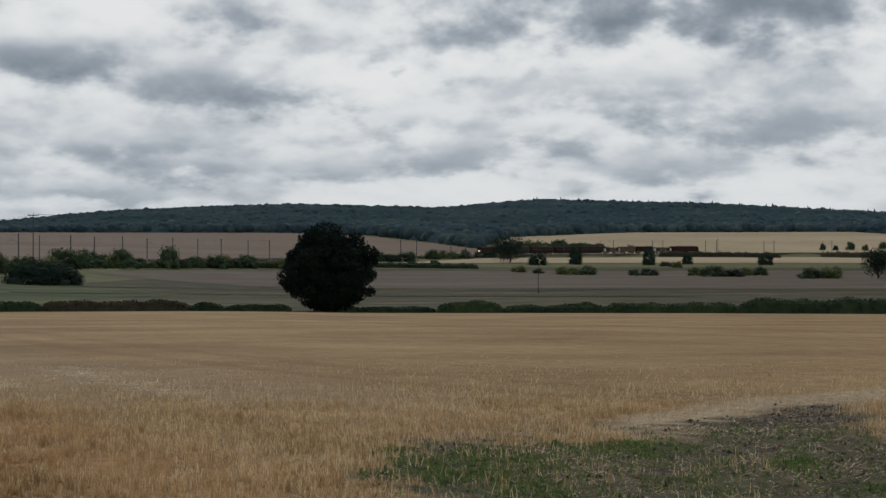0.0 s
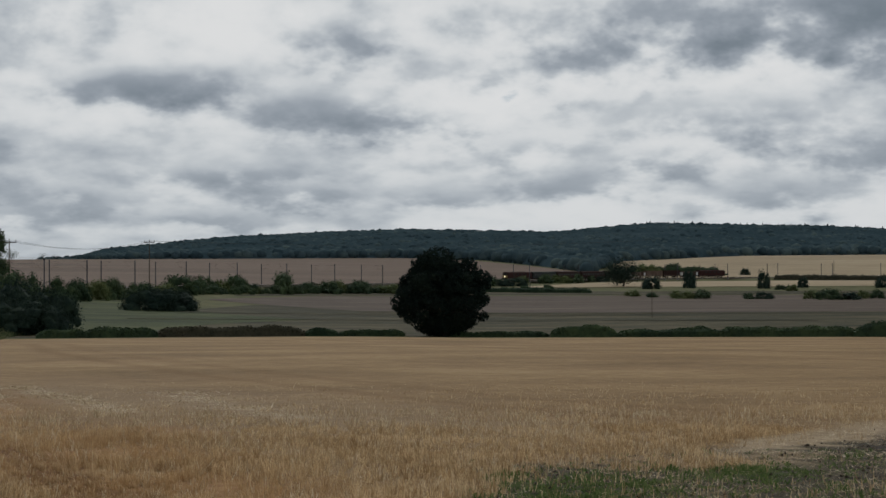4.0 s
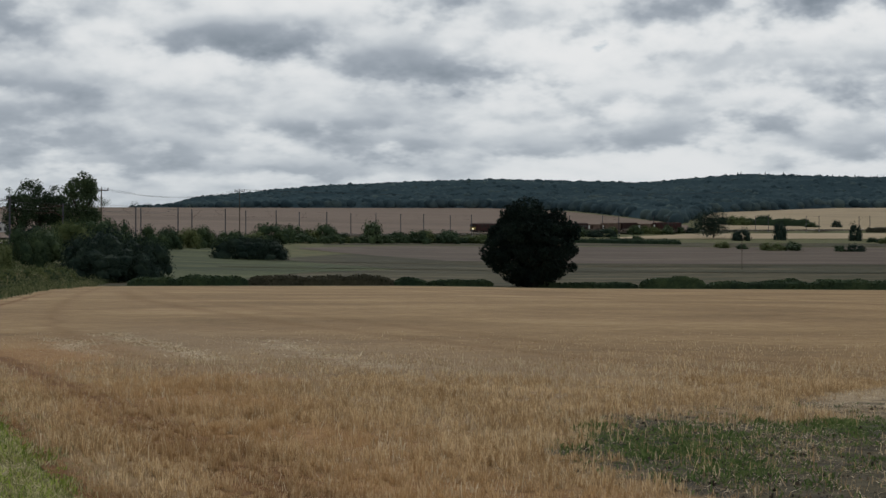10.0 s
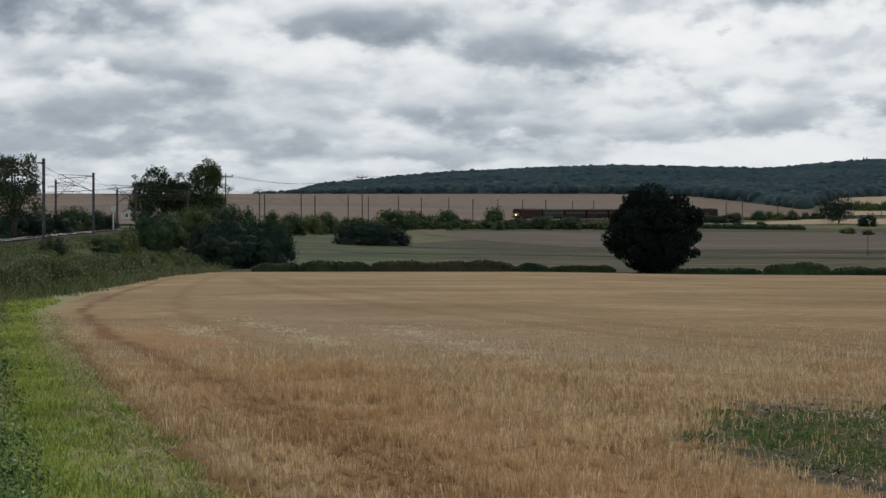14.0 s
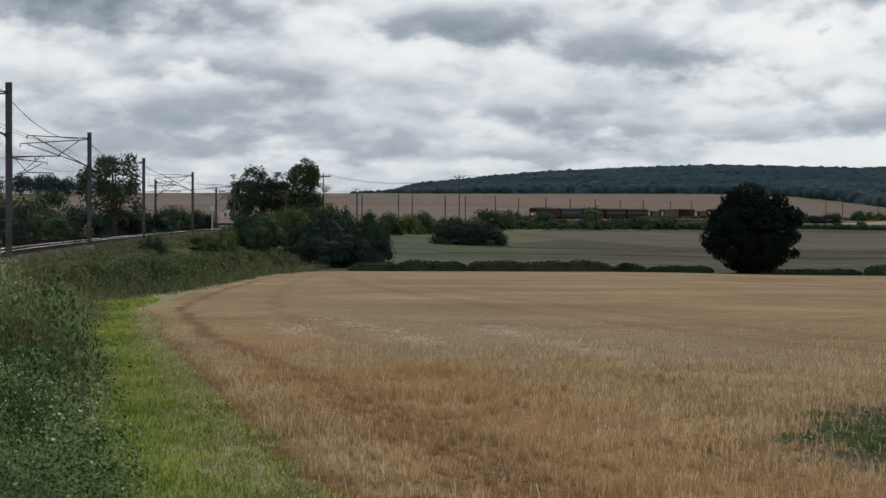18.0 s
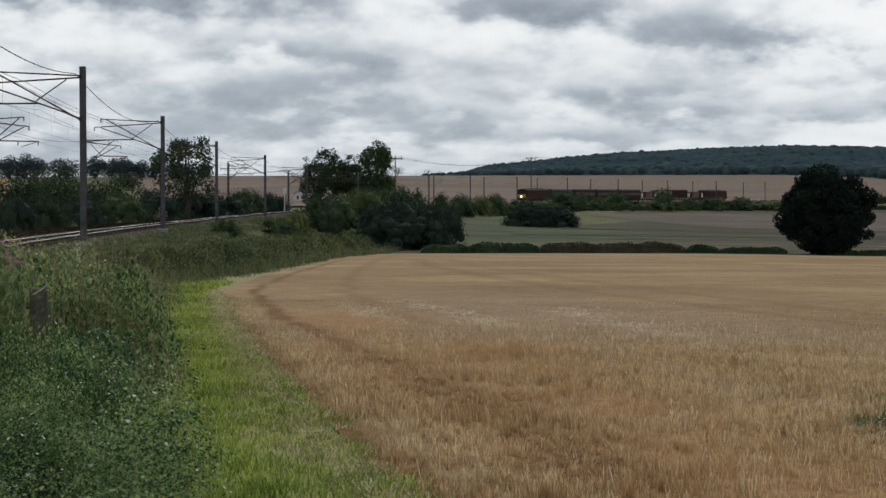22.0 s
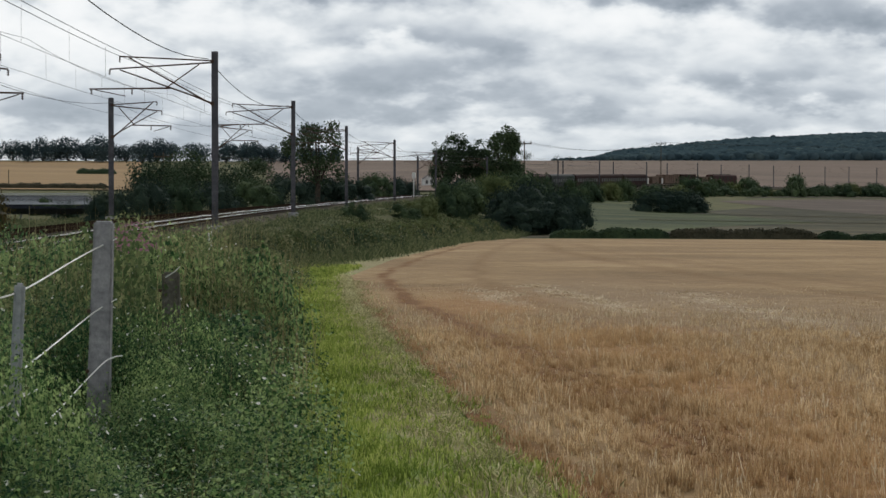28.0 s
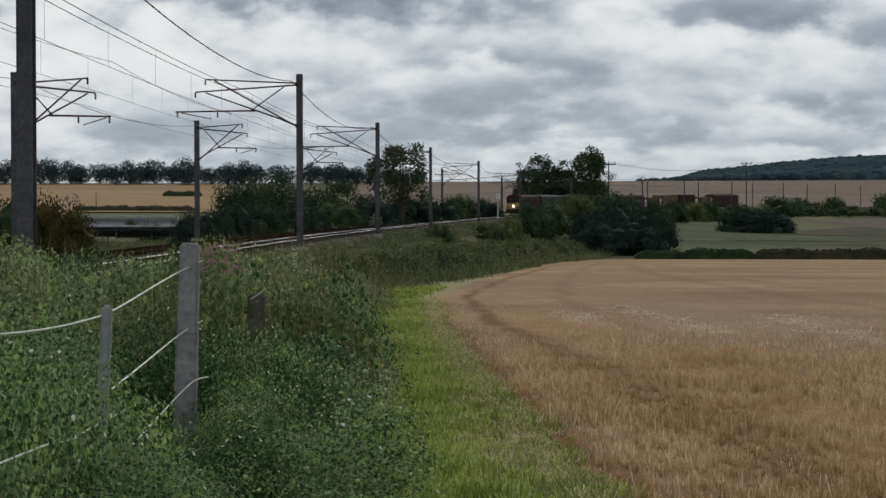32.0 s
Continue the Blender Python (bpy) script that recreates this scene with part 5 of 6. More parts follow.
# ---- lineside fence in the brambles ----
def fence_post(x, y, top, w, label, lean=0.0, material=None, depth=None):
    root = new("fence_post")
    g = height(x, y)
    root.matrix_basis = pose(x, y, g, lean * 0.4, lean, 12)
    tagged(root, label, "fence post", "lineside fence posts")
    h = top - g
    bm = bmesh.new()
    bmesh.ops.create_cube(bm, size=1.0)
    for v in bm.verts:
        up = v.co.z > 0
        v.co = Vector((v.co.x * w * (0.86 if up else 1.12), v.co.y * (depth or w) * (0.86 if up else 1.12), h if up else -0.3))
    bmesh.ops.bevel(bm, geom=bm.edges[:], offset=0.012, segments=2, affect="EDGES")
    part("shaft", bm, material or M_CONC, root)
    if w > 0.08:
        for z in (0.12, 0.52, 0.87, 1.22):
            part("wire_hole", rods([((-w * 0.52, -0.004 - w / 2 * 0.95, h - z), (-w * 0.52, 0.01 - w / 2, h - z), 0.012, 0.012)], 8), M_RUST, root, "small dark wire hole")
    return root


POST = polar(11.9, -18.78)
M_MOSSY = mat("mossy_concrete", [(0.055, 0.055, 0.042), (0.10, 0.098, 0.080), (0.17, 0.165, 0.14)], 5, fine=8, rough=0.9, local=True, bump=0.6)
M_STAKE = mat("galvanised_stake", [(0.20, 0.22, 0.23), (0.29, 0.31, 0.32), (0.38, 0.40, 0.40)], 4, fine=8, rough=0.6, local=True)
fence_post(*POST, EYE - 0.19, 0.128, "weathered grey concrete fence post with strained wires", 2.0)
fence_post(*polar(13.6, -16.62), EYE - 0.56, 0.13, "squat mossy concrete fence post half hidden in brambles", -1.0, M_MOSSY)
fence_post(*polar(13.0, -17.55), EYE - 0.95, 0.05, "thin grey metal fence stake in the brambles", 1.5, M_STAKE)
fence_post(*polar(9.4, -21.22), EYE - 0.43, 0.055, "thin galvanised metal fence stake in the brambles", 3.0, M_STAKE)
fence_post(*polar(30, -15.6), EYE - 0.55, 0.07, "small pale marker post by the railway", 0.0, M_WHITE)
M_FWIRE = mat("galvanised_wire", [(0.55, 0.56, 0.54), (0.68, 0.69, 0.66), (0.8, 0.8, 0.78)], 8, rough=0.45, metal=0.3, bump=0)


def fence_wire(rows):
    """rows: bearing, elevation, distance."""
    pts = []
    for az, el, d in rows:
        x, y = polar(d * math.cos(radians(el)), az)
        pts.append(Vector((x, y, EYE + d * math.sin(radians(el)))))
    me = wire(spline(pts, 0.06), 0.0042, 6)
    me.materials[0] = M_FWIRE
    tagged(new("fence_wire", me), "pale galvanised fence wire drooping through the brambles", "wire", "fence wires")


fence_wire([(-18.2, -1.41, 11.86), (-18.8, -1.7, 11.75), (-19.5, -2.09, 10.9), (-20.67, -2.78, 9.7), (-21.57, -3.09, 8.9), (-23.0, -3.35, 7.9), (-25.5, -3.5, 6.6)])
fence_wire([(-18.2, -3.1, 11.86), (-18.8, -3.45, 11.75), (-19.8, -4.25, 10.7), (-20.75, -5.0, 9.8)])
fence_wire([(-18.05, -4.69, 11.84), (-18.45, -4.79, 11.78), (-19.0, -5.3, 11.5), (-19.5, -5.84, 10.9), (-20.3, -6.68, 10.2)])
fence_wire([(-18.35, -6.35, 11.8), (-18.75, -6.95, 11.5), (-19.0, -7.4, 11.2)])
fence_wire([(-20.4, -5.6, 9.9), (-21.0, -5.9, 9.5), (-22.0, -6.4, 8.6), (-22.4, -6.45, 8.3), (-23.9, -7.0, 7.5)])
fence_wire([(-16.85, -2.5, 13.5), (-16.6, -2.35, 13.45), (-16.45, -2.2, 13.4)])


# ---- brambles, grasses and flowers along the fence ----
def leaves_mesh(seed, n, r, h, size, material, blobs=14, lump=0.36):
    P = [(x * r, y * r, z * h, s * r, s * r, s * h) for x, y, z, s, _, _ in dome(seed, blobs, lump)]
    V, F = leaf_cloud(seed, P, n, size)
    return mesh("leaves", V, F, material)


def blades(seed, n, r, h, w, material, lean=0.35):
    """A tuft of bent blades on a disc of radius r."""
    rg = np.random.default_rng(seed)
    a, q = rg.uniform(0, 6.283, n), r * np.sqrt(rg.uniform(0, 1, n))
    base = np.stack([q * np.cos(a), q * np.sin(a), np.zeros(n) - 0.02], -1)
    hh = h * rg.uniform(0.45, 1.1, n)
    b, k = rg.uniform(0, 6.283, n), rg.uniform(0.05, lean, n)
    side = np.stack([-np.sin(b), np.cos(b), 0 * b], -1) * (w * rg.uniform(0.6, 1.3, n))[:, None]
    tip = base + np.stack([np.cos(b) * k * hh, np.sin(b) * k * hh, hh], -1)
    mid = base + np.stack([np.cos(b) * k * hh * 0.3, np.sin(b) * k * hh * 0.3, hh * 0.55], -1)
    V = np.stack([base - side, base + side, mid + side * 0.8, tip, mid - side * 0.8], 1).reshape(-1, 3)
    i = 5 * np.arange(n)
    F = [[a, a + 1, a + 2, a + 4] for a in i] + [[a + 4, a + 2, a + 3] for a in i]
    return mesh("blades", V, F, material)


def blossoms(seed, n, r, h, size, material):
    """Small five-sided flowers over a dome."""
    rg = np.random.default_rng(seed)
    v = rg.normal(size=(n, 3))
    v[:, 2] = np.abs(v[:, 2]) * 0.8
    v /= np.linalg.norm(v, axis=1)[:, None]
    c = v * (r, r, h) * rg.uniform(0.93, 1.08, (n, 1))
    V, F = [], []
    for p, d in zip(c, v):
        q = Vector(d).to_track_quat("Z", "Y")
        s = size * rg.uniform(0.6, 1.2)
        k = len(V)
        V.append(Vector(p) + q @ Vector((0, 0, -0.2 * s)))
        V += [Vector(p) + q @ Vector((s * math.cos(j * 0.628) * (1 if j % 2 else 0.72), s * math.sin(j * 0.628) * (1 if j % 2 else 0.72), 0.25 * s)) for j in range(10)]
        F += [[k, k + 1 + j, k + 1 + (j + 1) % 10] for j in range(10)]
    return mesh("blossoms", V, F, material)


M_PETAL = mat("white_petal", [(0.72, 0.71, 0.66), (0.8, 0.79, 0.74), (0.86, 0.85, 0.8)], 20, rough=0.6, bump=0, trans=0.2)
M_PINKFLOWER = mat("pink_petal", [(0.26, 0.11, 0.17), (0.34, 0.16, 0.23), (0.4, 0.2, 0.28)], 20, rough=0.6, bump=0, trans=0.3)
M_NETTLE = mat("nettle_leaf", [(0.080, 0.120, 0.050), (0.155, 0.20, 0.084), (0.29, 0.31, 0.15)], 0.9, fine=6, rnd=0.45, rough=0.6, bump=0, trans=0.45, each=0.2)
M_BANK = mat("bank_weeds", [(0.050, 0.075, 0.037), (0.104, 0.130, 0.062), (0.22, 0.22, 0.12)], 0.25, fine=8, rnd=0.3, rough=0.7, bump=0, trans=0.3)
BR = [(leaves_mesh(60 + i, (5200, 9000, 6400, 9500, 4600, 8000)[i], 0.85, 1.0, (0.019, 0.0135, 0.017, 0.012, 0.021, 0.0145)[i], (M_BRAMBLE, M_BRIAR)[i % 2], (8, 10, 7, 12, 8, 9)[i], 0.44), blossoms(70 + i, 20, 0.9, 1.08, 0.017, M_PETAL),
       blades(80 + i, 36, 0.8, 1.16, 0.0022, M_DRYGRASS)) for i in range(6)]
BR_FAR = [(leaves_mesh(64 + i, 3600, 0.85, 1.0, 0.024, (M_BRAMBLE, M_BRIAR, M_NETTLE)[i], 9, 0.44), blossoms(74 + i, 24, 0.9, 1.04, 0.014, M_PETAL), blades(84 + i, 110, 0.8, 1.16, 0.003, M_DRYGRASS)) for i in range(3)]
NT = [(leaves_mesh(90 + i, 2600, 0.9, 1.0, 0.024, (M_NETTLE, M_BRAMBLE, M_NETTLE, M_BRIAR)[i], 10, 0.42), None, blades(95 + i, 110, 0.95, 1.2, 0.003, M_DRYGRASS)) for i in range(4)]


def clump(kinds, i, x, y, r, h, name, label, group):
    a, b, c = kinds[i % len(kinds)]
    root = new(name)
    root.matrix_basis = Matrix.LocRotScale((x, y, height(x, y) - 0.03), Euler((0, 0, i * 2.4)), (r / 0.9, r / 0.9, h))
    tagged(root, label, name.replace("_", " "), group)
    for nm, me in (("foliage", a), ("blossom", b), ("grass_tuft", c)):
        if me:
            ob = new(nm, me)
            ob.parent = root
            tagged(ob, kind="stuff")
    return root


def line_x(y):
    return np.interp(y, TR[:, 1], TR[:, 0])


def strip_edge(y):
    """x of the brambles' edge against the grass strip."""
    return field_edge(y) - np.interp(y, [5, 11, 22, 40, 50, 58, 75, 250], STRIP)


rg_ = random.Random(4)
i_ = 0
y_ = 6.5
while y_ < 48:
    step_ = 0.66 + y_ * 0.016
    lo_, hi_ = max(float(line_x(y_)) + 3.0, -0.5 * y_), float(strip_edge(y_)) - (0.62 if y_ < 30 else 0.4)
    hi_ = min(hi_, -y_ * 0.234 - 0.55 if y_ < 10.5 else hi_)
    x_ = hi_
    while x_ > lo_:
        near_ = (hi_ - x_) < 3.4
        h_ = rg_.uniform(0.5, 1.1) * (1.3 if near_ and y_ < 30 else 1.0) * (0.72 if x_ == hi_ else 1.0)
        xx_, yy_ = x_ + rg_.uniform(-0.25, 0.25), y_ + rg_.uniform(-0.3, 0.3)
        far_ = math.hypot(xx_, yy_)
        if abs(xx_ - POST[0]) > 0.5 or abs(yy_ - POST[1]) > 0.5:
            away_ = abs(math.degrees(math.atan2(xx_, yy_)) + 18.7)
            if far_ < 11.7 and away_ < 4:
                h_ = min(h_, max(0.18, EYE - far_ * np.interp(away_, [1.6, 4], [0.142, 0.08])))
            h_ = min(h_, EYE - far_ * rg_.uniform(0.062, 0.078) if far_ < 11 else 2.0)
            if rg_.random() < (0.9 if near_ or y_ < 14 else 0.4) and y_ < (46 if near_ else 34):
                clump(BR if far_ < 13.5 else BR_FAR, i_, xx_, yy_, rg_.uniform(0.55, 0.8) + y_ * 0.006, h_, "bramble_bush", "tangled green bramble bush with small white flowers", "lineside brambles")
            else:
                clump(NT, i_, xx_, yy_, rg_.uniform(0.6, 0.85) + y_ * 0.008, h_ * 0.92, "weed_clump", "rank nettles and dry grass along the railway fence", "lineside weeds")
        i_ += 1
        x_ -= rg_.uniform(0.75, 1.1) * (0.8 + y_ * 0.014)
    y_ += step_


# rougher, lower growth along the bank farther off, on both sides of the line
def bank_growth():
    rg = np.random.default_rng(8)
    VV, n = [], 0

    def tuft(x, y, r, h, weedy=0.9):
        m = int((60 + 40 * r) * weedy)
        P = [(px * r, py * r, pz * h, s * r, s * r, s * h) for px, py, pz, s, _, _ in dome(int(rg.integers(1e6)), 7, 0.4)]
        V, _ = leaf_cloud(int(rg.integers(1e6)), P, m, 0.034 + 0.0003 * y)
        # long grass, bent over
        n = int(80 + 60 * r)
        a, q = rg.uniform(0, 6.283, n), r * np.sqrt(rg.uniform(0, 1, n))
        at = np.stack([q * np.cos(a), q * np.sin(a), 0 * q], -1)
        b, k, t = rg.uniform(0, 6.283, n), rg.uniform(0.2, 1.0, n), h * rg.uniform(0.25, 0.62, n)
        w = (0.004 + 0.00011 * y) * rg.uniform(0.6, 1.3, n)
        side = np.stack([np.cos(a + b) * w, np.sin(a + b) * w, 0 * w], -1)
        tip = at + np.stack([np.cos(b) * k * t, np.sin(b) * k * t, t], -1)
        G = np.stack([at - side, at + side, tip + side * 0.5, tip - side * 0.5], 1).reshape(-1, 3)
        VV.append(np.concatenate([V, G]) + (x, y, height(x, y)))

    y = 48.0
    while y < 330:
        lo, hi = float(line_x(y)) + 3.1, float(strip_edge(y)) - 0.5
        x = hi
        while x > lo:
            r = rg.uniform(0.9, 1.5) * (0.8 + y * 0.004)
            tuft(x + rg.uniform(-0.5, 0.5), y + rg.uniform(-1, 1), r, rg.uniform(0.45, 0.95) * (1.4 if x == hi else 0.75))
            x -= r * rg.uniform(1.0, 1.5)
        y += 1.1 + y * 0.011
    for i in range(420):
        y = rg.uniform(40, 330)
        x = float(line_x(y)) - 8.6 - rg.uniform(0, 1) ** 2 * 22
        tuft(x, y, rg.uniform(0.8, 1.8), rg.uniform(0.4, 1.0))
    V = np.concatenate(VV)
    return mesh("bank_growth", V, np.arange(len(V)).reshape(-1, 4), M_BANK)


tagged(new("bank_growth", bank_growth()), "rank nettles and dry grass on the railway banks", "weeds", kind="stuff")

# a low thick growth of bushes along the foot of the bank, up to the corner thicket
FOOT = [(leaves_mesh(140 + i, 1900, 0.9, 1.0, 0.05, (M_LEAF_OLIVE, M_BANK, M_LEAF, M_BANK)[i], 9, 0.45), None, blades(150 + i, 60, 0.85, 1.12, 0.007, M_DRYGRASS) if i != 2 else None) for i in range(4)]
y_, i_ = 47.0, 0
while y_ < 246:
    tall_ = float(np.interp(y_, [47, 70, 120, 240], [0.85, 1.0, 1.25, 1.9]))
    for row_ in range(2):
        r_ = rg_.uniform(0.75, 1.15) * (0.85 + y_ * 0.004)
        if row_ == 0 or rg_.random() < 0.6:
            clump(FOOT, i_ + rg_.randrange(3), float(strip_edge(y_)) - r_ * (0.8 + 1.5 * row_) - rg_.uniform(0, 0.5), y_ + rg_.uniform(-0.4, 0.4), r_, tall_ * rg_.uniform(0.75, 1.2) * (1 - 0.25 * row_), "bank_bush", "low dark green bush at the foot of the railway bank", "bushes along the bank")
        i_ += 1
    y_ += 0.85 + y_ * 0.006

# brambles before the stake
for k_, (az_, d_, el_) in enumerate(((-22.6, 8.5, -4.0), (-21.9, 8.9, -4.4), (-21.3, 8.8, -4.7), (-20.7, 8.9, -5.3), (-23.4, 8.2, -3.9), (-22.2, 9.6, -4.0))):
    x_, y_ = polar(d_, az_)
    clump(BR, k_, x_, y_, 0.5, EYE + d_ * math.tan(radians(el_)) - height(x_, y_), "bramble_bush", "tangled green bramble bush with small white flowers", "lineside brambles")
for k_, (az_, d_, el_) in enumerate(((-16.62, 12.9, -3.45), (-16.2, 12.8, -3.6), (-16.0, 12.4, -4.3), (-17.1, 12.9, -4.0), (-17.5, 13.0, -3.6), (-18.0, 13.2, -3.4), (-18.4, 13.0, -3.7), (-17.8, 11.6, -6.2), (-17.3, 11.2, -6.0), (-19.3, 12.9, -3.6))):
    x_, y_ = polar(d_, az_)
    clump(BR, k_ + 2, x_, y_, 0.42, EYE + d_ * math.tan(radians(el_)) - height(x_, y_), "bramble_bush", "tangled green bramble bush with small white flowers", "lineside brambles")
# the growth falls away from the fence towards the grass strip
rg_ = random.Random(17)
for d_, el_ in ((12.3, -4.4), (11.6, -5.3), (10.9, -6.3)):
    for k_ in range(6):
        az_ = -18.1 + 0.6 * k_ + rg_.uniform(-0.2, 0.2)
        x_, y_ = polar(d_ + rg_.uniform(-0.2, 0.2), az_)
        if abs(az_ + 18.78) > 0.75:
            clump(BR, k_ + int(d_), x_, y_, rg_.uniform(0.34, 0.5), max(0.25, EYE + d_ * math.tan(radians(el_ + rg_.uniform(-0.5, 0.5))) - height(x_, y_)), "bramble_bush", "tangled green bramble bush with small white flowers", "lineside brambles")
# the tall growth between the fence and the line
rg_ = random.Random(11)
for k_ in range(26):
    az_, d_ = -17.9 + 3.1 * (k_ % 13) / 12 + rg_.uniform(-0.1, 0.1), (17.5 if k_ < 13 else 20.5) + rg_.uniform(-1, 1)
    x_, y_ = polar(d_, az_)
    g_ = height(x_, y_)
    top_ = EYE - d_ * math.tan(radians(0.62 + 0.25 * abs(az_ + 16.4) + rg_.uniform(-0.1, 0.3)))
    clump(NT if k_ % 3 else BR_FAR, k_, x_, y_, rg_.uniform(0.55, 0.8), (top_ - g_) * 0.86, "weed_clump", "tall nettles and dry grass between fence and railway", "tall lineside weeds")

# pink willowherb by the post
for k_, (az_, d_) in enumerate(((-17.9, 14.5), (-17.6, 15.0), (-18.05, 15.4), (-17.7, 16.0))):
    root = new("willowherb")
    x_, y_ = polar(d_, az_)
    root.location = (x_, y_, height(x_, y_))
    tagged(root, "tall willowherb with pink flower spikes", "wildflower", "willowherb stems")
    tagged(part("stem", blades(120 + k_, 40, 0.25, 1.5, 0.005, M_NETTLE, 0.2), None, root), kind="stuff")
    sp = blossoms(130 + k_, 46, 0.17, 0.22, 0.013, M_PINKFLOWER)
    sp.transform(Matrix.Translation((0, 0, 1.25)))
    tagged(part("flower_spike", sp, None, root), "pink flower spike", kind="stuff")


# ---- stubble straws and grass blades ----
def straws(seed, n, d0, d1, az0, az1, h, w, keep, material, name, label, lean=0.35, power=1.0, rows=True):
    """Thin upright cut straws over the field, thinned where keep says."""
    rg = np.random.default_rng(seed)
    d = np.sqrt(d0 ** 2 + (d1 ** 2 - d0 ** 2) * rg.uniform(0, 1, n) ** power)
    az = np.radians(rg.uniform(az0, az1, n))
    x, y = d * np.sin(az), d * np.cos(az)
    # drilled in rows that follow the field's edge, several straws from each root
    if rows:
        u, row = x - field_edge(y), 0.15
        k = np.round(u / row)
        step = 0.07 + 0.02 * np.sin(k * 12.9)
        g = np.round(y / step)
        x = field_edge(y) + k * row + 0.03 * np.sin(g * 78.2 + k * 37.7) + rg.normal(scale=0.014, size=n)
        y = g * step + 0.02 * np.sin(g * 43.1 + k * 17.3) + rg.normal(scale=0.012, size=n)
    ok = keep(x, y, rg.uniform(0, 1, n))
    x, y, d = x[ok], y[ok], d[ok]
    n = len(x)
    z = land(x, y, False) + 0.02
    hh = h * rg.uniform(0.45, 1.25, n) * np.clip(1 + 0.35 * soft_noise(x, y, 3.0, 12) + 0.5 * soft_noise(x, y, 0.6, 13), 0.2, 2.1)
    if rows:
        # flattened in the wheel lane, and seen only as a fine nap farther off
        m = field_marks(x, y)
        hh = hh * np.interp(d, [18, 46, 64], [1.0, 0.4, 0.15]) * (1 - 0.2 * m["furrow"]) * (1 - 0.5 * np.clip(m["ash"] * 1.6, 0, 1) * smooth((d - 19) / 6))
    b, k = rg.uniform(0, 6.283, n), np.abs(rg.normal(scale=lean, size=n))
    a = rg.uniform(0, 6.283, n)
    side = np.stack([np.cos(a), np.sin(a), 0 * a], -1) * (w * rg.uniform(0.7, 1.4, n))[:, None]
    base = np.stack([x, y, z], -1)
    tip = base + np.stack([np.cos(b) * k * hh, np.sin(b) * k * hh, hh], -1)
    V = np.stack([base - side, base + side, tip + side * 0.8, tip - side * 0.8], 1).reshape(-1, 3)
    me = mesh(name, V, np.arange(4 * n).reshape(n, 4), material)
    if rows:
        marks = field_marks(x, y)
        for key in ("warm", "furrow"):
            at = me.attributes.new(key, "FLOAT", "POINT")
            at.data.foreach_set("value", np.repeat(marks[key], 4).astype(np.float32))
    ob = new(name, me)
    return tagged(ob, label, name.replace("_", " "), kind="stuff")


def on_stubble(x, y, r):
    m = field_marks(x, y)
    thin = np.clip(1 - 0.6 * m["rut"] - 0.3 * m["furrow"] - 0.95 * m["bare"] - 0.93 * m["weeds"] - m["soil"] - 0.3 * m["pale"], 0, 1)
    tuft = 0.55 + 0.45 * np.clip(1.5 * soft_noise(x, y, 0.4, 14) + 0.9 * soft_noise(x, y, 1.5, 15), -1, 1)
    fade = np.clip((46 - np.hypot(x, y)) / 28, 0, 1) ** 1.4 * np.clip(0.75 + 0.6 * soft_noise(x, y, 5.0, 17), 0.4, 1)
    return (x > field_edge(y) + 0.03) & (r < thin * tuft * fade)


M_STRAW = mat("cut_straw", [(0.31, 0.205, 0.105), (0.52, 0.365, 0.195), (0.76, 0.60, 0.38)], 0.5, fine=8, rough=0.5, bump=0, rnd=0.42, trans=0.45)
blend_marks(M_STRAW, [("warm", (0.36, 0.215, 0.095), (0.60, 0.385, 0.185)), ("furrow", (0.20, 0.10, 0.040), (0.40, 0.225, 0.095))])
straws(1, 850000, 8.5, 26, -13, 22.5, 0.075, 0.0019, on_stubble, M_STRAW, "stubble_straws", "short cut golden straws standing in rows", 0.3, power=0.95)
straws(2, 380000, 26, 64, -13.5, 22.5, 0.075, 0.0028, on_stubble, M_STRAW, "stubble_straws", "short cut golden straws standing in rows", 0.5, power=1.25)


def on_tufts(x, y, r):
    m = field_marks(x, y)
    patch = soft_noise(x, y, 0.33, 61) + 0.7 * soft_noise(x, y, 1.6, 62)
    return (x > field_edge(y) + 0.1) & (patch > 0.75) & (r < 1 - m["weeds"] - m["bare"] - m["soil"] - 0.8 * m["furrow"])


def on_weeds(x, y, r):
    m = field_marks(x, y)
    return r < np.clip(0.75 * m["green"] + 0.12 * m["weeds"] * (soft_noise(x, y, 0.8, 21) > 0), 0, 1)


M_WEED = mat("green_weed", [(0.062, 0.105, 0.032), (0.11, 0.165, 0.052), (0.18, 0.22, 0.085)], 0.7, fine=8, rnd=0.4, bump=0, trans=0.45)
straws(3, 150000, 11, 22, 4.5, 22.5, 0.036, 0.0058, on_weeds, M_WEED, "field_weeds", "low green weeds on trodden soil", 1.1, rows=False)


def on_trash(x, y, r):
    m = field_marks(x, y)
    return r < np.clip(0.5 * m["bare"] + 0.5 * m["weeds"] + 0.35 * m["soil"] + 0.1 * m["rut"], 0, 1)


M_LITTER = mat("pale_litter", [(0.32, 0.235, 0.135), (0.52, 0.405, 0.26), (0.74, 0.63, 0.45)], 0.6, fine=8, rough=0.6, bump=0, rnd=0.5, trans=0.3)
# paler straws that stand proud in tufts
straws(10, 150000, 9, 30, -13, 22.5, 0.085, 0.0024, on_tufts, M_LITTER, "pale_straw_tufts", "pale bleached straw tufts standing out of the stubble", 0.4, rows=False)
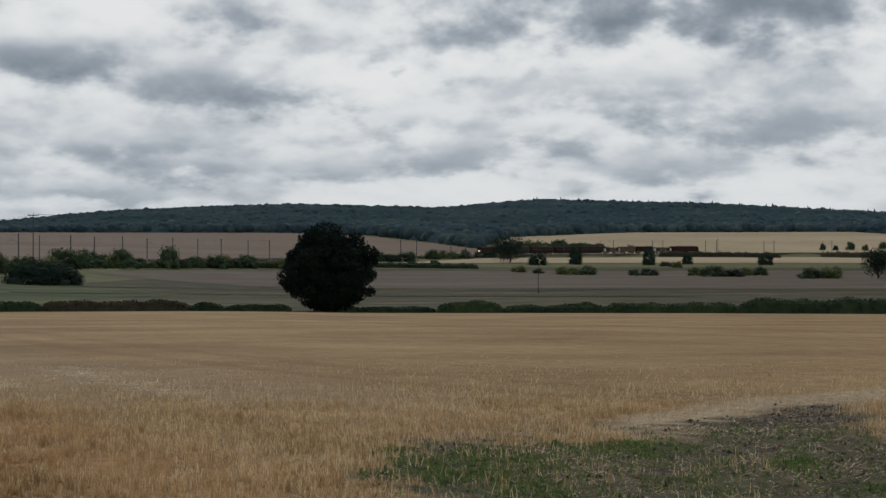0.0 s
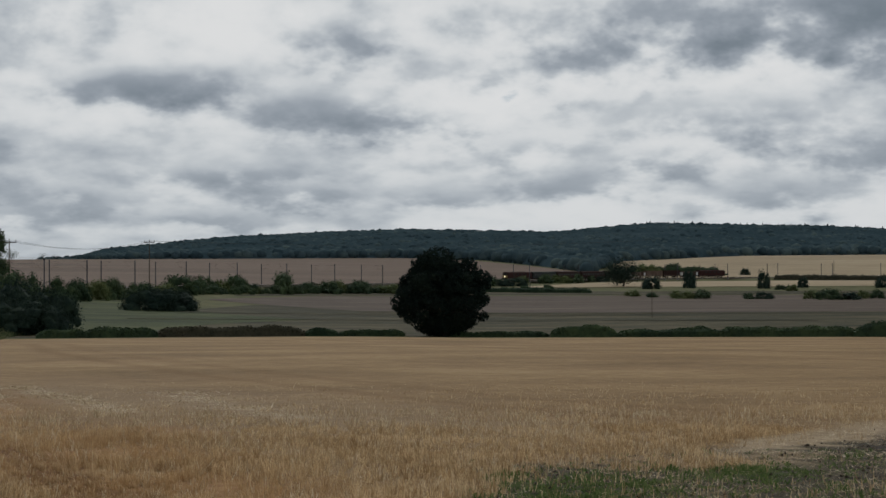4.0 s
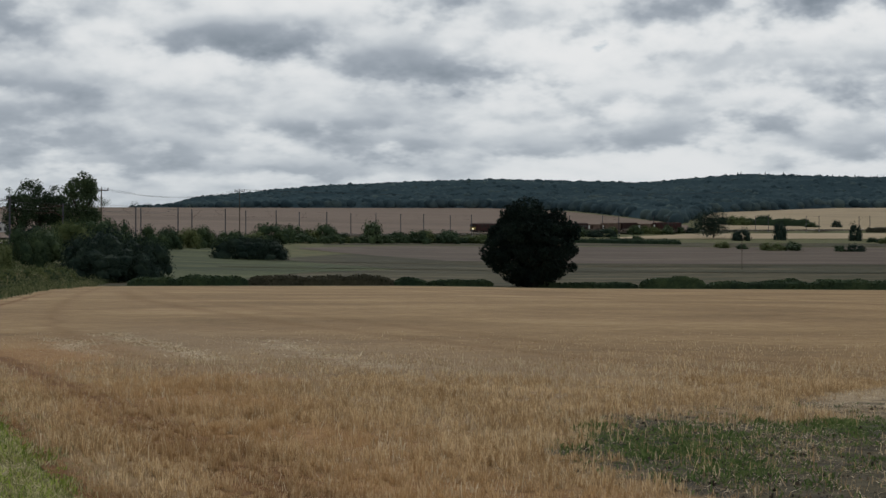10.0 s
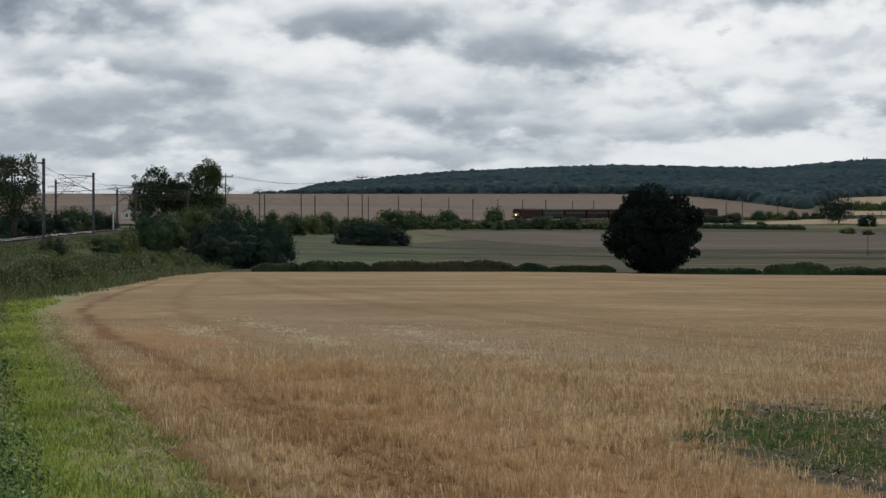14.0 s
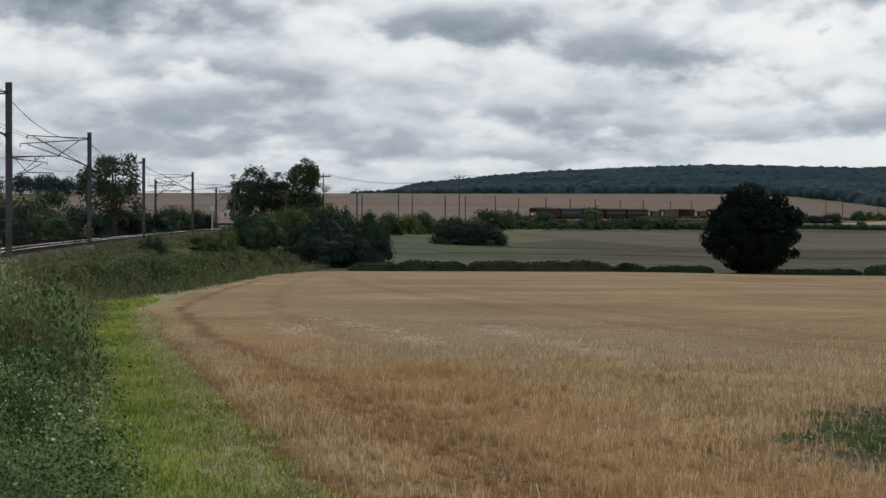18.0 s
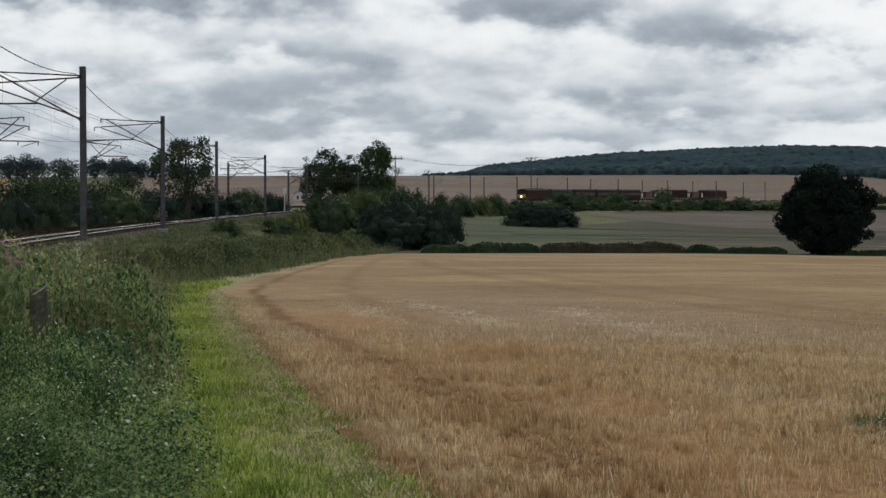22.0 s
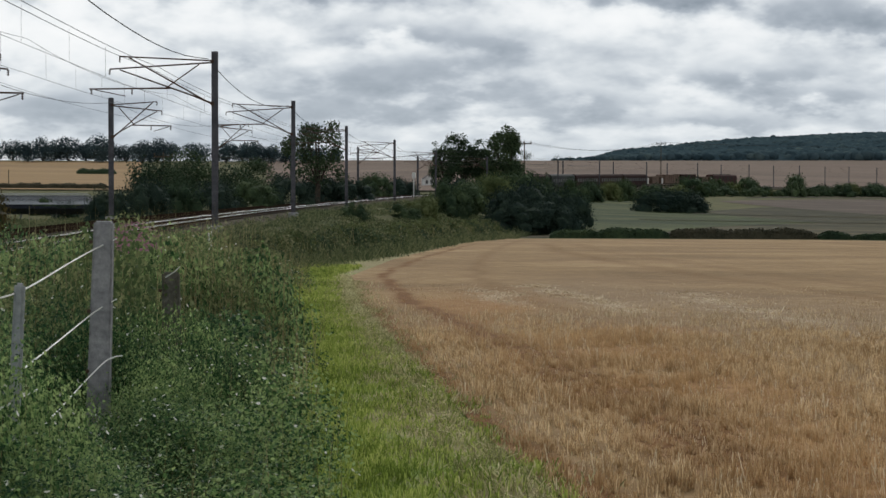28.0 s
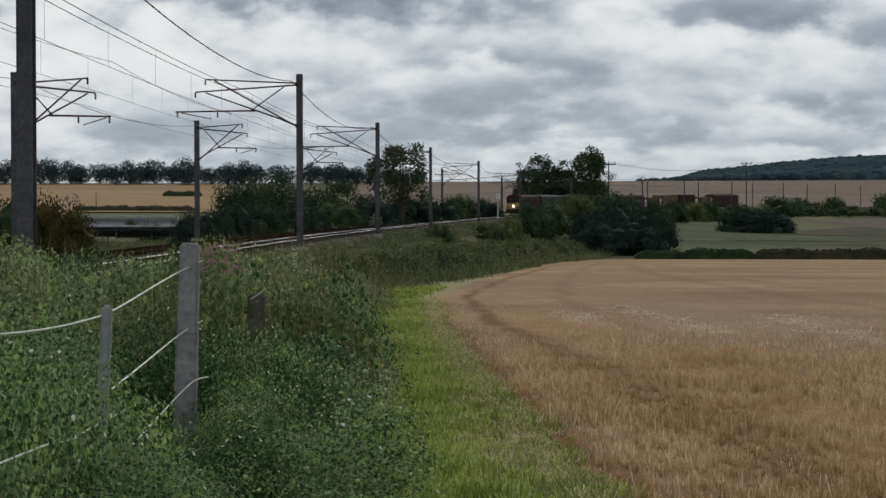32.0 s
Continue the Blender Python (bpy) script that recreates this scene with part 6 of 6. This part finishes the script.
# straw dropped in short pale lines
straws(11, 160000, 27, 45, -9, 3, 0.03, 0.006, lambda x, y, r: r < 0.8 * field_marks(x, y)["pale"], M_LITTER, "loose_straw", "bleached straw lying in a short line", 3.0, rows=False)
# loose straw lying on the trodden ground
straws(4, 60000, 11, 30, 3, 22.5, 0.02, 0.004, on_trash, M_LITTER, "loose_straw", "loose pale straw lying on trodden soil", 6.0, rows=False)
straws(5, 90000, 8.5, 30, -13, 22.5, 0.019, 0.0036, lambda x, y, r: (x > field_edge(y)) & (r < np.clip(0.15 + 0.5 * soft_noise(x, y, 2.4, 51), 0, 1) * np.clip((x - field_edge(y)) / 5, 0.25, 1)), M_LITTER, "loose_straw", "loose pale straw lying between the stubble rows", 5.0, rows=False)


def on_strip(x, y, r):
    u = x - field_edge(y)
    w = np.interp(y, [5, 11, 22, 40, 50, 58, 75, 250], STRIP)
    return (u < 0.08 - np.interp(y, [15, 30, 60], [0, 0.3, 0.45]) + 0.1 * soft_noise(x, y, 0.8, 31)) & (u > -w - 0.25) & (r < (0.75 + 0.4 * soft_noise(x, y, 0.9, 32)) * (1 - 0.85 * np.exp(-((u + 0.18 + 0.14 * soft_noise(x, y, 1.1, 35)) / 0.34) ** 2)))


M_BLADE = mat("grass_blade", [(0.11, 0.160, 0.032), (0.25, 0.325, 0.066), (0.44, 0.48, 0.15)], 0.4, fine=8, rnd=0.35, bump=0, trans=0.5)
straws(6, 220000, 8.5, 34, -14.6, -3.5, 0.05, 0.0035, on_strip, M_BLADE, "grass_blades", "fresh green grass blades along the field edge", 0.6, rows=False)
straws(7, 60000, 34, 60, -14.2, -9.5, 0.06, 0.009, on_strip, M_BLADE, "grass_blades", "fresh green grass blades along the field edge", 0.6, rows=False)
M_EDGE = mat("drying_grass", [(0.18, 0.185, 0.08), (0.32, 0.305, 0.145), (0.54, 0.49, 0.29)], 0.6, fine=8, rough=0.6, bump=0, rnd=0.4, trans=0.4)
# dry husks and dock leaves along the cut edge
straws(8, 220000, 8.5, 45, -13, -3.5, 0.04, 0.0038, lambda x, y, r: r < np.exp(-((x - field_edge(y) + 0.2 + 0.12 * soft_noise(x, y, 0.7, 33)) / 0.36) ** 2) * (0.65 + 0.5 * soft_noise(x, y, 0.35, 34)), M_EDGE, "edge_grass", "dry pale grass along the edge of the stubble", 0.8, rows=False)

M_HUSK = mat("pale_husks", [(0.30, 0.29, 0.13), (0.48, 0.455, 0.24), (0.68, 0.63, 0.38)], 0.6, fine=8, rough=0.6, bump=0, rnd=0.4, trans=0.3)
# bleached straw and husks thrown out along the very edge
straws(12, 260000, 8.5, 50, -13.2, -3.5, 0.035, 0.0052, lambda x, y, r: r < np.exp(-((x - field_edge(y) + 0.12 + 0.07 * soft_noise(x, y, 1.3, 36)) / np.interp(y, [12, 45], [0.12, 0.2])) ** 2) * np.clip(0.45 + 0.7 * soft_noise(x, y, 0.3, 37), 0, 1) * (x < field_edge(y) + 0.03), M_HUSK, "edge_straw", "bleached straw and husks along the cut edge", 2.2, rows=False)


def clods(seed, n):
    """Loose lumps of soil over the trodden corner."""
    rg = np.random.default_rng(seed)
    d, az = rg.uniform(12.5, 29, n), np.radians(rg.uniform(5, 22.5, n))
    x, y = d * np.sin(az), d * np.cos(az)
    m = field_marks(x, y)
    ok = rg.uniform(0, 1, n) < np.clip(0.7 * m["soil"] + 0.10 * m["weeds"], 0, 1)
    x, y = x[ok], y[ok]
    n = len(x)
    octa = np.array([(1, 0, 0), (-1, 0, 0), (0, 1, 0), (0, -1, 0), (0, 0, 1), (0, 0, -1)], float)
    r = 0.006 + 0.016 * rg.uniform(0, 1, n) ** 2.5
    V = octa[None] * r[:, None, None] * rg.uniform(0.6, 1.3, (n, 6, 1)) + rg.normal(scale=0.25, size=(n, 6, 3)) * r[:, None, None]
    V = V + np.stack([x, y, land(x, y, False) + 0.03 + 0.3 * r], -1)[:, None, :]
    tri = np.array([(0, 2, 4), (2, 1, 4), (1, 3, 4), (3, 0, 4), (2, 0, 5), (1, 2, 5), (3, 1, 5), (0, 3, 5)])
    F = tri[None] + (6 * np.arange(n))[:, None, None]
    return mesh("soil_clods", V.reshape(-1, 3), F.reshape(-1, 3), M_CLOD)


M_CLOD = mat("dark_clod", [(0.05, 0.040, 0.031), (0.10, 0.082, 0.062), (0.21, 0.17, 0.125)], 2.0, fine=8, rnd=0.5, bump=0.4, spec=0.0)
tagged(new("soil_clods", clods(9, 16000)), "loose dark lumps of trodden soil", "soil clods", kind="stuff")


# ---- the train ----
M_MAROON = mat("maroon_paint", [(0.030, 0.011, 0.011), (0.042, 0.016, 0.015), (0.06, 0.025, 0.023)], 0.6, fine=6, rough=0.65, bump=0.05, local=True, spec=0.06)
M_COACH = mat("coach_paint", [(0.026, 0.014, 0.013), (0.036, 0.02, 0.018), (0.05, 0.03, 0.027)], 0.6, fine=6, rough=0.7, bump=0.05, local=True, spec=0.04)
M_TEAL = mat("grey_green_paint", [(0.022, 0.026, 0.026), (0.032, 0.036, 0.036), (0.045, 0.05, 0.05)], 0.6, fine=6, rough=0.65, bump=0.05, local=True, spec=0.06)
M_PALE = mat("pale_container", [(0.55, 0.54, 0.52), (0.64, 0.63, 0.61), (0.72, 0.71, 0.69)], 0.6, fine=6, rough=0.6, local=True)
M_BROWN = mat("brown_wagon", [(0.09, 0.06, 0.045), (0.13, 0.09, 0.07), (0.18, 0.13, 0.10)], 0.6, fine=6, rough=0.7, local=True)
M_YELLOW = mat("warning_yellow", [(0.26, 0.18, 0.07), (0.36, 0.26, 0.10), (0.44, 0.33, 0.14)], 0.8, rough=0.45, bump=0.05, local=True)
M_GLASS = mat("dark_glass", [(0.01, 0.012, 0.014), (0.015, 0.018, 0.02), (0.02, 0.022, 0.025)], 1, rough=0.3, bump=0, local=True, spec=0.2)
M_UNDER = mat("underframe", [(0.02, 0.018, 0.016), (0.035, 0.03, 0.027), (0.055, 0.048, 0.042)], 2, rough=0.8, local=True)
M_LAMP = bpy.data.materials.new("headlamp")
M_LAMP.use_nodes = True
lamp_ = M_LAMP.node_tree.nodes["Principled BSDF"]
lamp_.inputs["Emission Color"].default_value, lamp_.inputs["Emission Strength"].default_value = (1.0, 0.85, 0.6, 1), 6.0


def hull(length, w, h0, h1, round_top=0.35, taper=0.0):
    """A vehicle body along y with a rounded roof; the ends rake back by taper."""
    prof = [(-w / 2, h0), (-w / 2, h1 - round_top * 1.6), (-w / 2 * 0.94, h1 - round_top * 0.8), (-w / 2 * 0.72, h1 - round_top * 0.25), (-w / 2 * 0.3, h1), (w / 2 * 0.3, h1), (w / 2 * 0.72, h1 - round_top * 0.25),
            (w / 2 * 0.94, h1 - round_top * 0.8), (w / 2, h1 - round_top * 1.6), (w / 2, h0)]
    V, n = [], len(prof)
    for y, s in ((-length / 2, -1), (length / 2, 1)):
        for x, z in prof:
            k = max(0.0, (z - (h0 + h1) * 0.5) / (h1 - h0)) * 2
            V.append((x, y - s * taper * k, z))
    F = [[i, (i + 1) % n, n + (i + 1) % n, n + i] for i in range(n)] + [list(range(n))[::-1], list(range(n, 2 * n))]
    return V, F


def bogie(root, y, wb=2.4):
    b = part("bogie", box(2.3, wb + 1.2, 0.35, (0, y, 0.62), 0.05), M_UNDER, root, "dark bogie")
    for dy in (-wb / 2, wb / 2):
        for x in (-0.76, 0.76):
            part("wheel", rods([((x - 0.06, y + dy, 0.46), (x + 0.06, y + dy, 0.46), 0.46, 0.46)], 18), M_UNDER, b)
    return b


def loco(name, label, lamps):
    root = new(name)
    tagged(root, label, "locomotive", "train")
    L = 23.0
    V, F = hull(L - 2.4, 2.65, 1.0, 3.75, 0.32)
    part("body", mesh("body", V, F, M_MAROON), None, root)
    for s in (-1, 1):
        V, F = hull(1.3, 2.6, 1.0, 3.7, 0.3, 0.0)
        for i, v in enumerate(V):
            y = v[1] + s * (L / 2 - 0.56)
            out = (y * s > L / 2 - 0.3)
            V[i] = (v[0] * (0.93 if out else 1.0), y - s * (0.34 * max(0, v[2] - 2.3) if out else 0), v[2])
        part("cab", mesh("cab", V, F, M_MAROON), None, root)
        if lamps and s < 0:
            part("nose_panel", box(2.3, 0.08, 1.25, (0, s * (L / 2 + 0.04), 1.68), 0.03), M_YELLOW, root, "dull yellow warning panel")
        for x in (-0.58, 0.58):
            part("windscreen", box(0.95, 0.06, 0.72, (x, s * (L / 2 - 0.19), 2.88), 0.03, turn=Euler((s * radians(19), 0, 0)).to_matrix().to_4x4()), M_GLASS, root, "dark cab windscreen")
            part("buffer", rods([((x * 1.5, s * (L / 2 + 0.05), 1.06), (x * 1.5, s * (L / 2 + 0.5), 1.06), 0.1, 0.12), ((x * 1.5, s * (L / 2 + 0.5), 1.06), (x * 1.5, s * (L / 2 + 0.56), 1.06), 0.25, 0.25)], 12), M_UNDER, root)
        part("buffer_beam", box(2.5, 0.25, 0.5, (0, s * (L / 2 - 0.02), 1.02), 0.04), M_UNDER, root)
        for x, z, r in ((-0.85, 1.55, 0.12), (0.85, 1.55, 0.12), (0.0, 1.75, 0.17)):
            part("lamp", rods([((x, s * (L / 2 + 0.02), z), (x, s * (L / 2 + 0.14), z), r, r)], 14), M_LAMP if lamps and s < 0 and x == 0 else M_GLASS, root, "round headlamp")
        bogie(root, s * 7.2, 3.6)
    part("fuel_tank", box(2.3, 5.0, 0.75, (0, 0, 0.72), 0.12), M_UNDER, root)
    part("underframe", box(2.5, L - 1.2, 0.25, (0, 0, 1.02), 0.03), M_UNDER, root)
    for y in (-5.5, -2.0, 2.2, 5.6):
        part("roof_grille", box(1.5, 1.9, 0.14, (0, y, 3.78), 0.03), M_UNDER, root)
        for x in (-1.335, 1.335):
            part("side_grille", box(0.03, 1.8, 1.0, (x, y, 2.7), 0.01), M_UNDER, root)
    return root


def coach(label, material):
    root = new("coach")
    tagged(root, label, "railway coach", "train")
    L = 21.0
    V, F = hull(L, 2.72, 1.0, 3.78, 0.45)
    part("body", mesh("body", V, F, material), None, root)
    part("underframe", box(2.4, L - 0.4, 0.3, (0, 0, 0.92), 0.03), M_UNDER, root)
    for i in range(9):
        for x in (-1.365, 1.365):
            part("window", box(0.03, 1.35, 0.8, (x, -8.4 + i * 2.1, 2.35), 0.01), M_GLASS, root, "dark coach window")
    for y in (-L / 2 - 0.15, L / 2 + 0.15):
        part("gangway", box(1.2, 0.5, 2.3, (0, y, 2.2), 0.05), M_UNDER, root)
    for y in (-4, 0, 4):
        part("equipment_box", box(2.2, 1.8, 0.55, (0, y, 0.55), 0.05), M_UNDER, root)
    for s in (-1, 1):
        bogie(root, s * 7.3)
    return root


def wagon(label, material, high, posts):
    root = new("wagon")
    tagged(root, label, "railway wagon", "train")
    L = 14.5
    part("deck", box(2.6, L, 0.25, (0, 0, 1.08), 0.03), M_UNDER, root)
    part("load", box(2.55, L * (0.42 if posts else 0.97), high, (0, 0, 1.22 + high / 2), 0.06), material, root)
    if posts:
        for s in (-1, 1):
            part("end_box", box(2.5, 1.0, 1.5, (0, s * (L / 2 - 0.6), 1.21 + 0.75), 0.06), M_PALE, root, "pale bright end box")
        part("top_rail", box(2.3, L - 0.3, 0.22, (0, 0, 3.02), 0.03), M_BROWN, root)
        for s in (-1, 1):
            part("rail_post", box(2.2, 0.12, 1.9, (0, s * (L / 2 - 1.4), 2.05), 0.02), M_BROWN, root)
    else:
        for y in np.linspace(-L / 2 + 0.6, L / 2 - 0.6, 8):
            for x in (-1.3, 1.3):
                part("rib", box(0.07, 0.12, high, (x, y, 1.22 + high / 2), 0.01), material, root)
    for s in (-1, 1):
        bogie(root, s * 4.2, 1.8)
    return root


TRAIN = [(loco("front_locomotive", "dark maroon diesel locomotive with dull yellow cab and lit headlamp", True), 23.0),
         (coach("grey-green railway coach with dark windows", M_TEAL), 21.0), (coach("dark maroon railway coach with dark windows", M_COACH), 21.0),
         (coach("dark maroon railway coach with dark windows", M_COACH), 21.0), (coach("dark maroon railway coach with dark windows", M_COACH), 21.0),
         (wagon("open wagon with pale bright ends", M_BROWN, 1.7, True), 14.5), (wagon("pale brown ribbed box wagon", M_BROWN, 2.4, False), 14.5),
         (wagon("dark ribbed box wagon", M_COACH, 2.5, False), 14.5), (wagon("open wagon with pale bright ends", M_BROWN, 1.7, True), 14.5),
         (loco("rear_locomotive", "dark maroon diesel locomotive at the rear of the train", False), 23.0)]
HEAD_S, SPEED = s_of_distance(345.0) + 4.5, 20.0


def motions():
    """The train runs down the line towards the camera."""
    back = 0.0
    for car, length in TRAIN:
        rows = []
        for i in range(33):
            s = HEAD_S + SPEED * (32 - i) + back + length / 2
            a, _ = on_line(s - length * 0.35)
            b, _ = on_line(s + length * 0.35)
            m = (a + b) / 2
            d = b - a
            rows.append((float(i), Matrix.Translation(m) @ Euler((math.atan2(d.z, math.hypot(d.x, d.y)), 0, math.atan2(d.y, d.x) - math.pi / 2)).to_matrix().to_4x4()))
        walk(car, rows)
        back += length + 1.1


motions()
